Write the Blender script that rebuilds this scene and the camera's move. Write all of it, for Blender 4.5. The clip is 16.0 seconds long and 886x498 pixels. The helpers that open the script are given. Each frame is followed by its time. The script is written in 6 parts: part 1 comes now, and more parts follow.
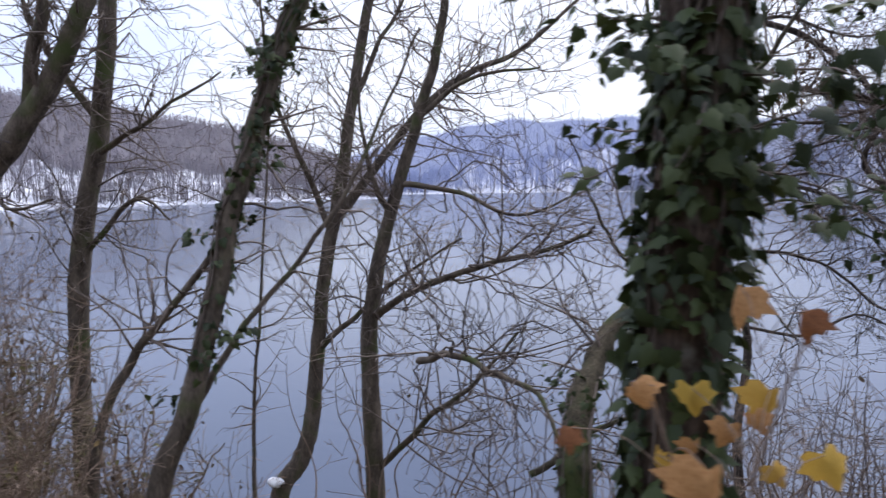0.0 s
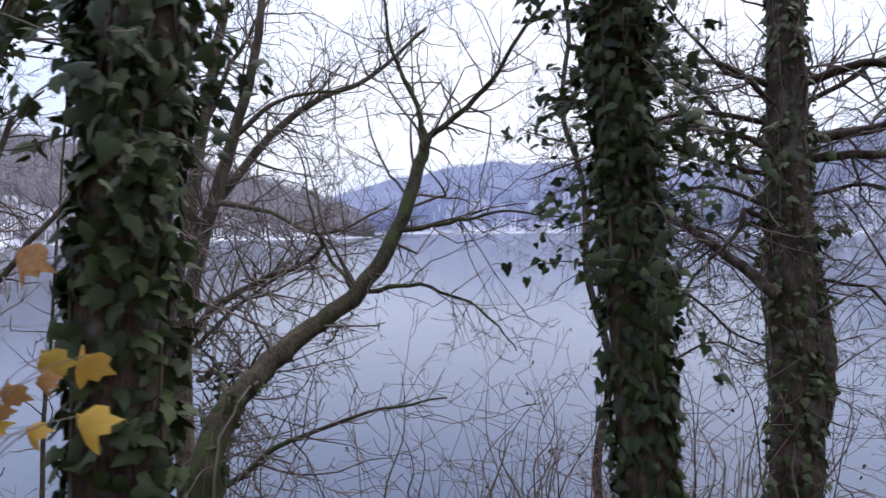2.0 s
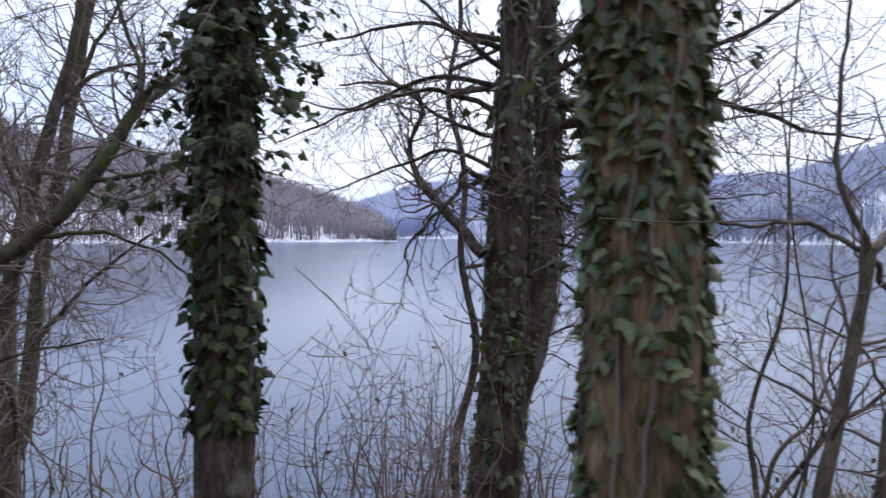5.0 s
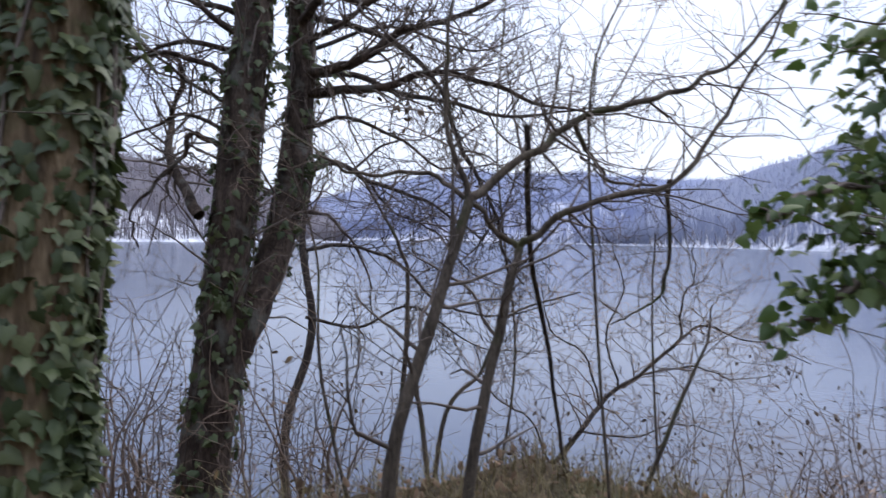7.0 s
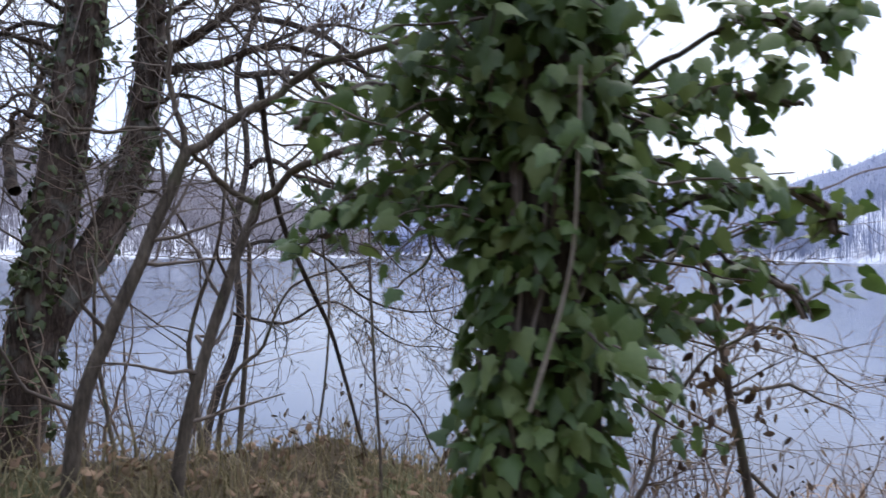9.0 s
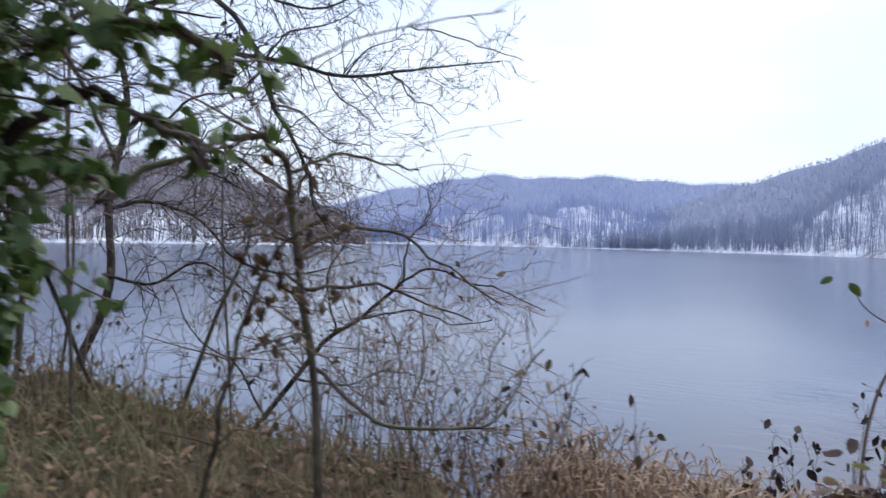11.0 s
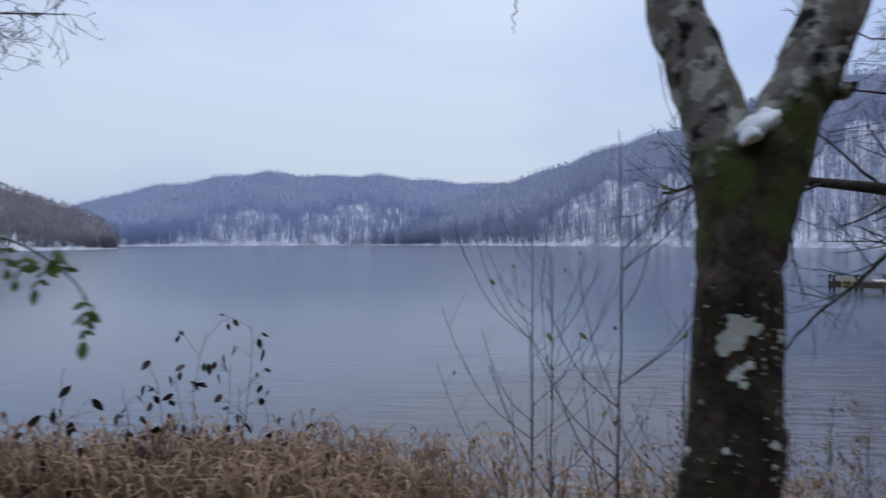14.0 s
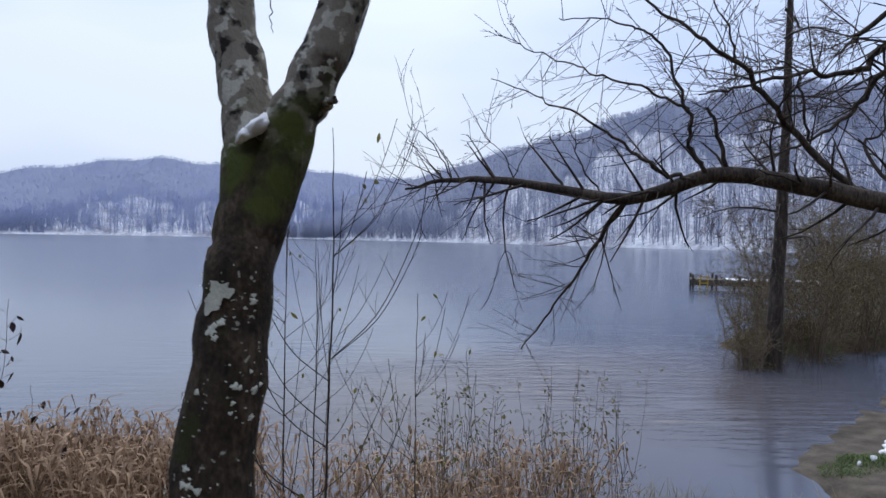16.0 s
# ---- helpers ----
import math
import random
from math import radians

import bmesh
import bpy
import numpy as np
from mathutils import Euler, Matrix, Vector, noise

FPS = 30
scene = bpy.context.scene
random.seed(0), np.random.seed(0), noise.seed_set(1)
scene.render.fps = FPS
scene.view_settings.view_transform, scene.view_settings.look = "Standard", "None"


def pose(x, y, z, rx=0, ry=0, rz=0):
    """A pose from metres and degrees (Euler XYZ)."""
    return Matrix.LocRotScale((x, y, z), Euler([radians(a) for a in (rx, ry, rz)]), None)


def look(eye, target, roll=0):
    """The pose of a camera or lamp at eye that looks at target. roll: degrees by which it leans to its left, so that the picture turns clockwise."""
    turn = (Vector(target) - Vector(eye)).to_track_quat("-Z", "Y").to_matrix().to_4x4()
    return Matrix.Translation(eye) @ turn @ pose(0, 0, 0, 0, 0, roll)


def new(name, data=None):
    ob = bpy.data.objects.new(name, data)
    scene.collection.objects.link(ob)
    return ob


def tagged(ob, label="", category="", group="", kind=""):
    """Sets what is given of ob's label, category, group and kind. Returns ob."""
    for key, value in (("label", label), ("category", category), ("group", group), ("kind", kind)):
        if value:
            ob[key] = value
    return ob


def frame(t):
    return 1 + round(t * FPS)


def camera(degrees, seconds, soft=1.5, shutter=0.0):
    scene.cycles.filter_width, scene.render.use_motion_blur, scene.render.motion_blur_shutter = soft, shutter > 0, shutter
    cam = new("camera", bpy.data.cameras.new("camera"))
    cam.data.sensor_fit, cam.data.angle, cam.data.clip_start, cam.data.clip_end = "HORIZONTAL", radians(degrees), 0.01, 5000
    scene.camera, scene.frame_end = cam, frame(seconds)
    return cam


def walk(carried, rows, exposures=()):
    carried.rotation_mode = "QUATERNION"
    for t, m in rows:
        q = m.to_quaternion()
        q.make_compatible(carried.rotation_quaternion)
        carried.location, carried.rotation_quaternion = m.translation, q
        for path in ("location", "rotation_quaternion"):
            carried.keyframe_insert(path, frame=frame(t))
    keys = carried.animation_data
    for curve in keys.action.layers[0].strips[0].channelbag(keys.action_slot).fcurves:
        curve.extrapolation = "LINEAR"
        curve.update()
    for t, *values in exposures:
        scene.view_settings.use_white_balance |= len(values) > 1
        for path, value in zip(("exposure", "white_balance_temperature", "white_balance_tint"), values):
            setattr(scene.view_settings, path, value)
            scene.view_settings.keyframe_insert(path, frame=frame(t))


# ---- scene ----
cam = camera(73.2, 16.0, 1.5, 0.4)
PATH = [
    (0, (0.161, 0.157, 1.549), (0.107, 2.146, 1.345), -1.0),
    (0.5, (0.67, 0.187, 1.5), (0.653, 2.18, 1.327), -0.4),
    (1, (1.086, 0.211, 1.431), (1.117, 2.207, 1.305), 0.2),
    (1.5, (1.524, 0.266, 1.33), (1.565, 2.264, 1.253), -0.1),
    (2, (1.99, 0.186, 1.306), (1.992, 2.184, 1.236), -0.5),
    (2.5, (2.476, 0.143, 1.242), (2.407, 2.142, 1.187), 0.0),
    (3, (2.953, 0.188, 1.193), (2.815, 2.182, 1.148), -0.3),
    (3.2, (3.105, 0.2, 1.126), (2.95, 2.194, 1.109), -0.4),
    (5.3, (4.644, 0.136, 0.912), (4.575, 2.134, 0.858), 0.5),
    (5.5, (4.846, 0.134, 0.887), (4.789, 2.132, 0.834), 0.6),
    (6, (5.262, 0.161, 0.812), (5.269, 2.16, 0.777), 1.5),
    (6.5, (5.732, 0.169, 0.698), (5.767, 2.169, 0.699), 1.9),
    (7, (6.144, 0.07, 0.655), (6.212, 2.069, 0.612), 0.9),
    (7.5, (6.558, 0.029, 0.577), (6.626, 2.027, 0.515), 0.3),
    (8, (6.986, 0.08, 0.536), (7.01, 2.079, 0.494), -0.0),
    (8.5, (7.386, 0.129, 0.435), (7.372, 2.129, 0.447), 0.4),
    (9, (7.778, 0.256, 0.364), (7.722, 2.255, 0.371), 0.5),
    (9.5, (8.095, 0.179, 0.309), (8.079, 2.179, 0.29), 0.6),
    (10, (8.435, 0.137, 0.241), (8.467, 2.136, 0.216), 0.2),
    (10.2, (8.6, 0.15, 0.206), (8.626, 2.15, 0.187), 0.8),
    (12.3, (10.945, 0.745, -0.255), (10.902, 2.744, -0.312), 0.7),
    (12.5, (11.155, 0.726, -0.256), (11.166, 2.725, -0.315), 0.5),
    (13, (11.679, 0.511, -0.345), (11.905, 2.498, -0.369), 0.5),
    (13.5, (12.1, 0.176, -0.405), (12.591, 2.115, -0.4), 0.8),
    (14, (12.536, -0.048, -0.439), (13.233, 1.826, -0.467), -0.3),
    (14.5, (12.802, -0.165, -0.461), (13.679, 1.632, -0.513), 0.1),
    (15, (13.048, -0.376, -0.471), (14.039, 1.361, -0.518), -0.3),
    (15.5, (13.23, -0.596, -0.47), (14.26, 1.118, -0.508), 0.1),
    (16, (13.421, -0.809, -0.479), (14.403, 0.932, -0.52), 1.0),
]
EXPOSURES = [(0.0, 0.74, 6640, 14), (1.5, 0.72, 6640, 14), (3.0, 0.68, 6600, 14), (5.5, 0.74, 6520, 13), (6.0, 0.66, 6500, 13), (6.5, 0.72, 6480, 13), (7.0, 0.68, 6470, 13), (7.5, 0.64, 6450, 13), (8.0, 0.76, 6430, 12), (9.0, 0.96, 6410, 12), (10.2, 0.84, 6400, 11), (12.3, 0.2, 6300, 8), (13.0, 0.12, 6300, 8), (13.5, -0.11, 6230, 8), (14.0, -0.14, 6230, 8), (14.5, 0.08, 6320, 8), (15.0, 0.18, 6400, 8), (16.0, 0.24, 6480, 9)]
walk(cam, [(t, look(eye, target, roll)) for t, eye, target, roll in PATH], EXPOSURES)

WATER = -3.8

# ---------- sky, sun ----------
world = bpy.data.worlds.new("overcast_sky")
scene.world = world
world.use_nodes = True
wn = world.node_tree
wn.nodes.clear()
sky = wn.nodes.new("ShaderNodeTexSky")
sky.sky_type, sky.sun_disc = "NISHITA", False
sky.sun_elevation, sky.sun_rotation = radians(58), radians(35)
sky.air_density, sky.dust_density, sky.ozone_density = 1.0, 2.5, 2.0
cloud = wn.nodes.new("ShaderNodeMix")
cloud.data_type = "RGBA"
cloud.inputs[0].default_value = 0.86
veil = wn.nodes.new("ShaderNodeTexNoise")
veil.inputs["Scale"].default_value, veil.inputs["Detail"].default_value = 1.3, 3
tone = wn.nodes.new("ShaderNodeValToRGB")
tone.color_ramp.elements[0].position, tone.color_ramp.elements[1].position = 0.38, 0.62
tone.color_ramp.elements[0].color = (0.52, 0.63, 0.93, 1)
tone.color_ramp.elements[1].color = (0.73, 0.81, 0.97, 1)
lift = wn.nodes.new("ShaderNodeMix")
lift.data_type, lift.blend_type = "RGBA", "MULTIPLY"
lift.inputs[0].default_value = 1.0
rise = wn.nodes.new("ShaderNodeMapRange")
rise.inputs[1].default_value, rise.inputs[2].default_value = 0.0, 0.5
rise.inputs[3].default_value, rise.inputs[4].default_value = 8.6, 11.6
layers = wn.nodes.new("ShaderNodeMapping")
layers.inputs["Scale"].default_value = (1, 1, 2.6)
spot = wn.nodes.new("ShaderNodeTexCoord")
up = wn.nodes.new("ShaderNodeSeparateXYZ")
wn.links.new(spot.outputs["Generated"], up.inputs[0])
wn.links.new(up.outputs[2], rise.inputs[0])
wn.links.new(rise.outputs[0], lift.inputs[7])
wn.links.new(spot.outputs["Generated"], layers.inputs[0])
wn.links.new(layers.outputs[0], veil.inputs[0])
wn.links.new(veil.outputs[0], tone.inputs[0])
wn.links.new(tone.outputs[0], lift.inputs[6])
wn.links.new(lift.outputs[2], cloud.inputs[7])
back = wn.nodes.new("ShaderNodeBackground")
back.inputs[1].default_value = 0.1
wout = wn.nodes.new("ShaderNodeOutputWorld")
wn.links.new(sky.outputs[0], cloud.inputs[6])
wn.links.new(cloud.outputs[2], back.inputs[0])
wn.links.new(back.outputs[0], wout.inputs[0])

sun = new("sun", bpy.data.lights.new("sun", "SUN"))
sun.data.energy, sun.data.angle, sun.data.color = 1.5, radians(60), (1.0, 0.96, 0.9)
sun.matrix_world = look((30, 43, 84), (0, 0, 0))


# ---------- materials ----------
def surface(name, cols, scale=8.0, fine=60.0, rough=0.85, bump=0.3, stretch=(1, 1, 1), spread="", patch=None, gloss=0.3, dist=0.01, thin=0.0):
    """Two-scale noise over two or three colours; spread: 'object' or 'island' varies piece by piece; patch: (colour, scale, low, high)."""
    m = bpy.data.materials.new(name)
    m.use_nodes = True
    nt = m.node_tree
    n, l = nt.nodes, nt.links
    b = n["Principled BSDF"]
    b.inputs["Roughness"].default_value = rough
    b.inputs["Specular IOR Level"].default_value = gloss
    tc = n.new("ShaderNodeTexCoord")
    mp = n.new("ShaderNodeMapping")
    mp.inputs["Scale"].default_value = stretch
    l.new(tc.outputs["Object"], mp.inputs[0])
    big = n.new("ShaderNodeTexNoise")
    big.inputs["Scale"].default_value, big.inputs["Detail"].default_value = scale, 5
    small = n.new("ShaderNodeTexNoise")
    small.inputs["Scale"].default_value, small.inputs["Detail"].default_value = fine, 3
    l.new(mp.outputs[0], big.inputs[0])
    l.new(mp.outputs[0], small.inputs[0])
    mixv = n.new("ShaderNodeMix")
    mixv.inputs[0].default_value = 0.4
    l.new(big.outputs[0], mixv.inputs[2])
    l.new(small.outputs[0], mixv.inputs[3])
    val = mixv.outputs[0]
    if spread:
        src = n.new("ShaderNodeObjectInfo") if spread == "object" else n.new("ShaderNodeNewGeometry")
        out = src.outputs["Random"] if spread == "object" else src.outputs["Random Per Island"]
        mx = n.new("ShaderNodeMix")
        mx.inputs[0].default_value = 0.62
        l.new(val, mx.inputs[2])
        l.new(out, mx.inputs[3])
        val = mx.outputs[0]
    ramp = n.new("ShaderNodeValToRGB")
    lo, hi = (0.12, 0.88) if spread else (0.36, 0.64)
    ramp.color_ramp.elements[0].position, ramp.color_ramp.elements[1].position = lo, hi
    ramp.color_ramp.elements[0].color = (*cols[0], 1)
    ramp.color_ramp.elements[1].color = (*cols[-1], 1)
    for i, c in enumerate(cols[1:-1]):
        e = ramp.color_ramp.elements.new(lo + (hi - lo) * (i + 1) / (len(cols) - 1))
        e.color = (*c, 1)
    l.new(val, ramp.inputs[0])
    col = ramp.outputs[0]
    if patch:
        pn = n.new("ShaderNodeTexNoise")
        pn.inputs["Scale"].default_value, pn.inputs["Detail"].default_value = patch[1], 6
        l.new(tc.outputs["Object"], pn.inputs[0])
        mr = n.new("ShaderNodeMapRange")
        mr.inputs[1].default_value, mr.inputs[2].default_value = patch[2], patch[3]
        l.new(pn.outputs[0], mr.inputs[0])
        pm = n.new("ShaderNodeMix")
        pm.data_type = "RGBA"
        l.new(mr.outputs[0], pm.inputs[0])
        l.new(col, pm.inputs[6])
        pm.inputs[7].default_value = (*patch[0], 1)
        col = pm.outputs[2]
    l.new(col, b.inputs["Base Color"])
    if bump:
        bp = n.new("ShaderNodeBump")
        bp.inputs["Strength"].default_value, bp.inputs["Distance"].default_value = bump, dist
        l.new(mixv.outputs[0], bp.inputs["Height"])
        l.new(bp.outputs[0], b.inputs["Normal"])
    if thin:
        tr = n.new("ShaderNodeBsdfTranslucent")
        l.new(col, tr.inputs[0])
        ms = n.new("ShaderNodeMixShader")
        ms.inputs[0].default_value = thin
        l.new(b.outputs[0], ms.inputs[1])
        l.new(tr.outputs[0], ms.inputs[2])
        l.new(ms.outputs[0], n["Material Output"].inputs[0])
    return m


def water_material():
    m = bpy.data.materials.new("lake_water")
    m.use_nodes = True
    n, l = m.node_tree.nodes, m.node_tree.links
    b = n["Principled BSDF"]
    b.inputs["Roughness"].default_value = 0.2
    b.inputs["IOR"].default_value = 1.33
    tc = n.new("ShaderNodeTexCoord")
    big = n.new("ShaderNodeTexNoise")
    big.inputs["Scale"].default_value, big.inputs["Detail"].default_value = 0.03, 3
    mp0 = n.new("ShaderNodeMapping")
    mp0.inputs["Scale"].default_value = (0.5, 1.6, 1)
    l.new(tc.outputs["Object"], mp0.inputs[0])
    l.new(mp0.outputs[0], big.inputs[0])
    ramp = n.new("ShaderNodeValToRGB")
    ramp.color_ramp.elements[0].position, ramp.color_ramp.elements[1].position = 0.35, 0.65
    ramp.color_ramp.elements[0].color = (0.066, 0.088, 0.135, 1)
    ramp.color_ramp.elements[1].color = (0.092, 0.113, 0.165, 1)
    l.new(big.outputs[0], ramp.inputs[0])
    mp = n.new("ShaderNodeMapping")
    mp.vector_type = "TEXTURE"
    mp.inputs["Scale"].default_value = (2.6, 0.6, 1)
    mp.inputs["Rotation"].default_value = (0, 0, radians(-26))
    l.new(tc.outputs["Object"], mp.inputs[0])
    wave = n.new("ShaderNodeTexNoise")
    wave.inputs["Scale"].default_value, wave.inputs["Detail"].default_value = 2.0, 4
    l.new(mp.outputs[0], wave.inputs[0])
    # a breath of wind roughens the water of the bay
    bay = n.new("ShaderNodeMapping")
    bay.vector_type = "TEXTURE"
    bay.inputs["Location"].default_value = (22, 9, WATER)
    bay.inputs["Scale"].default_value = (16, 9, 9)
    l.new(tc.outputs["Object"], bay.inputs[0])
    ball = n.new("ShaderNodeTexGradient")
    ball.gradient_type = "SPHERICAL"
    l.new(bay.outputs[0], ball.inputs[0])
    power = n.new("ShaderNodeMapRange")
    power.inputs[1].default_value, power.inputs[2].default_value = 0.0, 0.7
    power.inputs[3].default_value, power.inputs[4].default_value = 0.15, 0.8
    l.new(ball.outputs["Color"], power.inputs[0])
    smooth = n.new("ShaderNodeMapRange")
    smooth.inputs[1].default_value, smooth.inputs[2].default_value = 0.0, 0.7
    smooth.inputs[3].default_value, smooth.inputs[4].default_value = 0.17, 0.06
    l.new(ball.outputs["Color"], smooth.inputs[0])
    l.new(smooth.outputs[0], b.inputs["Roughness"])
    # brown shallows of the bay, the bank's dark reflection painted into the same colour
    depth = n.new("ShaderNodeMapRange")
    depth.inputs[1].default_value, depth.inputs[2].default_value, depth.inputs[4].default_value = 0.22, 0.75, 0.6
    l.new(ball.outputs["Color"], depth.inputs[0])
    bay_brown = n.new("ShaderNodeMix")
    bay_brown.data_type = "RGBA"
    bay_brown.inputs[7].default_value = (0.12, 0.092, 0.076, 1)
    l.new(depth.outputs[0], bay_brown.inputs[0])
    l.new(ramp.outputs[0], bay_brown.inputs[6])
    l.new(bay_brown.outputs[2], b.inputs["Base Color"])
    bp = n.new("ShaderNodeBump")
    bp.inputs["Distance"].default_value = 0.07
    gust = n.new("ShaderNodeTexNoise")
    gust.inputs["Scale"].default_value, gust.inputs["Detail"].default_value = 0.22, 2
    l.new(tc.outputs["Object"], gust.inputs[0])
    calm = n.new("ShaderNodeMapRange")
    calm.inputs[1].default_value, calm.inputs[2].default_value, calm.inputs[3].default_value = 0.4, 0.6, 0.15
    l.new(gust.outputs[0], calm.inputs[0])
    both = n.new("ShaderNodeMath")
    both.operation = "MULTIPLY"
    l.new(power.outputs[0], both.inputs[0])
    l.new(calm.outputs[0], both.inputs[1])
    l.new(both.outputs[0], bp.inputs["Strength"])
    l.new(wave.outputs[0], bp.inputs["Height"])
    l.new(bp.outputs[0], b.inputs["Normal"])
    return m


M_WATER = water_material()
M_BARK = surface("grey_brown_bark", [(0.042, 0.032, 0.025), (0.105, 0.084, 0.065), (0.185, 0.15, 0.116)], 9, 70, 0.9, 0.9, (1, 1, 0.3), patch=((0.07, 0.085, 0.03), 3.0, 0.52, 0.7))
M_BARK_DARK = surface("dark_wet_bark", [(0.016, 0.012, 0.01), (0.046, 0.035, 0.028), (0.1, 0.08, 0.062)], 10, 80, 0.85, 0.9, (1, 1, 0.3))
M_BARK_OLIVE = surface("olive_wet_bark", [(0.022, 0.018, 0.012), (0.06, 0.05, 0.032), (0.11, 0.09, 0.06)], 10, 80, 0.9, 1.0, (1, 1, 0.3), patch=((0.06, 0.075, 0.025), 4.0, 0.48, 0.62), dist=0.02)
M_BARK_MOSS = surface("mossy_orange_bark", [(0.045, 0.03, 0.018), (0.15, 0.105, 0.06), (0.29, 0.215, 0.13)], 12, 50, 0.92, 1.0, (1, 1, 0.2), patch=((0.085, 0.09, 0.034), 7.0, 0.53, 0.72), dist=0.05)
M_BARK_BROWN = surface("furrowed_brown_bark", [(0.02, 0.014, 0.01), (0.06, 0.042, 0.032), (0.135, 0.1, 0.078)], 11, 70, 0.9, 1.0, (1, 1, 0.28), patch=((0.13, 0.125, 0.105), 6.0, 0.55, 0.66), dist=0.02)


def lichen_bark(base_z):
    """Dark bark, greyer and lichen-flecked above, with a collar of green moss below the fork."""
    m = surface("lichen_flecked_bark", [(0.012, 0.009, 0.006), (0.035, 0.024, 0.016), (0.085, 0.06, 0.042)], 14, 70, 0.9, 1.0, (1, 1, 0.6), dist=0.02)
    n, l = m.node_tree.nodes, m.node_tree.links
    b = n["Principled BSDF"]
    col = b.inputs["Base Color"].links[0].from_socket
    tc = n.new("ShaderNodeTexCoord")
    sep = n.new("ShaderNodeSeparateXYZ")
    l.new(tc.outputs["Object"], sep.inputs[0])

    def layer(col, colour, scale, z0, z1, z2, z3, low, high):
        """A growth of the given colour between two heights, ragged by noise."""
        up, down = n.new("ShaderNodeMapRange"), n.new("ShaderNodeMapRange")
        up.inputs[1].default_value, up.inputs[2].default_value = z0 - base_z, z1 - base_z
        down.inputs[1].default_value, down.inputs[2].default_value = z3 - base_z, z2 - base_z
        l.new(sep.outputs[2], up.inputs[0])
        l.new(sep.outputs[2], down.inputs[0])
        ns = n.new("ShaderNodeTexNoise")
        ns.inputs["Scale"].default_value, ns.inputs["Detail"].default_value = scale, 6
        l.new(tc.outputs["Object"], ns.inputs[0])
        a, c = n.new("ShaderNodeMath"), n.new("ShaderNodeMath")
        a.operation = c.operation = "MULTIPLY"
        l.new(up.outputs[0], a.inputs[0])
        l.new(down.outputs[0], a.inputs[1])
        l.new(a.outputs[0], c.inputs[0])
        l.new(ns.outputs[0], c.inputs[1])
        cut = n.new("ShaderNodeMapRange")
        cut.inputs[1].default_value, cut.inputs[2].default_value = low, high
        l.new(c.outputs[0], cut.inputs[0])
        mx = n.new("ShaderNodeMix")
        mx.data_type = "RGBA"
        l.new(cut.outputs[0], mx.inputs[0])
        l.new(col, mx.inputs[6])
        mx.inputs[7].default_value = (*colour, 1)
        return mx.outputs[2]

    col = layer(col, (0.19, 0.17, 0.14), 6, -0.45, -0.15, 9, 10, 0.36, 0.5)
    col = layer(col, (0.4, 0.39, 0.34), 16, -0.6, -0.2, 9, 10, 0.54, 0.58)
    col = layer(col, (0.012, 0.009, 0.007), 11, -0.5, -0.3, 9, 10, 0.55, 0.62)
    col = layer(col, (0.058, 0.068, 0.014), 9, -0.66, -0.38, -0.25, 0.5, 0.36, 0.56)
    col = layer(col, (0.03, 0.033, 0.01), 7, -3, -2, -0.6, -0.4, 0.53, 0.6)
    col = layer(col, (0.3, 0.29, 0.25), 34, -3, -2, -0.6, -0.4, 0.66, 0.68)
    l.new(col, b.inputs["Base Color"])
    return m


M_LICHEN = surface("pale_lichen", [(0.42, 0.44, 0.38), (0.62, 0.62, 0.54)], 30, 150, 0.95, 0.8)
M_TWIG = surface("twig_bark", [(0.075, 0.058, 0.048), (0.21, 0.17, 0.145)], 2, 20, 0.8, 0.0, spread="island")
M_TWIG_RED = surface("red_brown_twig", [(0.1, 0.068, 0.05), (0.28, 0.205, 0.155)], 2, 20, 0.8, 0.0, spread="island")
M_TWIG_OLIVE = surface("olive_twig", [(0.09, 0.07, 0.04), (0.2, 0.16, 0.1)], 2, 20, 0.85, 0.0, spread="island")
M_VINE = surface("pale_vine_bark", [(0.16, 0.13, 0.1), (0.3, 0.26, 0.2)], 10, 60, 0.85, 0.4)
M_IVY = surface("ivy_leaf_green", [(0.015, 0.023, 0.011), (0.034, 0.05, 0.017), (0.07, 0.092, 0.031)], 6, 40, 0.6, 0.2, spread="object", gloss=0.28, thin=0.12)
M_IVY_MASS = surface("ivy_mass_green", [(0.015, 0.023, 0.011), (0.034, 0.05, 0.017), (0.07, 0.092, 0.031)], 6, 40, 0.6, 0.0, spread="island", gloss=0.28, thin=0.12)
M_IVY_BRIGHT = surface("ivy_bright_green", [(0.035, 0.07, 0.016), (0.088, 0.145, 0.034), (0.2, 0.25, 0.085)], 6, 40, 0.5, 0.0, spread="island", gloss=0.5, thin=0.32)
M_IVY_BRIGHT_L = surface("ivy_bright_leaf", [(0.035, 0.07, 0.016), (0.088, 0.145, 0.034), (0.2, 0.25, 0.085)], 6, 40, 0.5, 0.2, spread="object", gloss=0.5, thin=0.32)
M_IVY_OLIVE = surface("ivy_olive_green", [(0.03, 0.045, 0.015), (0.07, 0.095, 0.035), (0.15, 0.17, 0.08)], 6, 40, 0.5, 0.0, spread="island", gloss=0.4, thin=0.15)
M_IVY_OLIVE_L = surface("ivy_olive_leaf", [(0.03, 0.045, 0.015), (0.07, 0.095, 0.035), (0.15, 0.17, 0.08)], 6, 40, 0.5, 0.2, spread="object", gloss=0.4, thin=0.15)
M_YELLOW = surface("yellow_maple_leaf", [(0.52, 0.29, 0.06), (0.65, 0.42, 0.08), (0.72, 0.52, 0.13)], 12, 90, 0.6, 0.2, spread="object", thin=0.4)
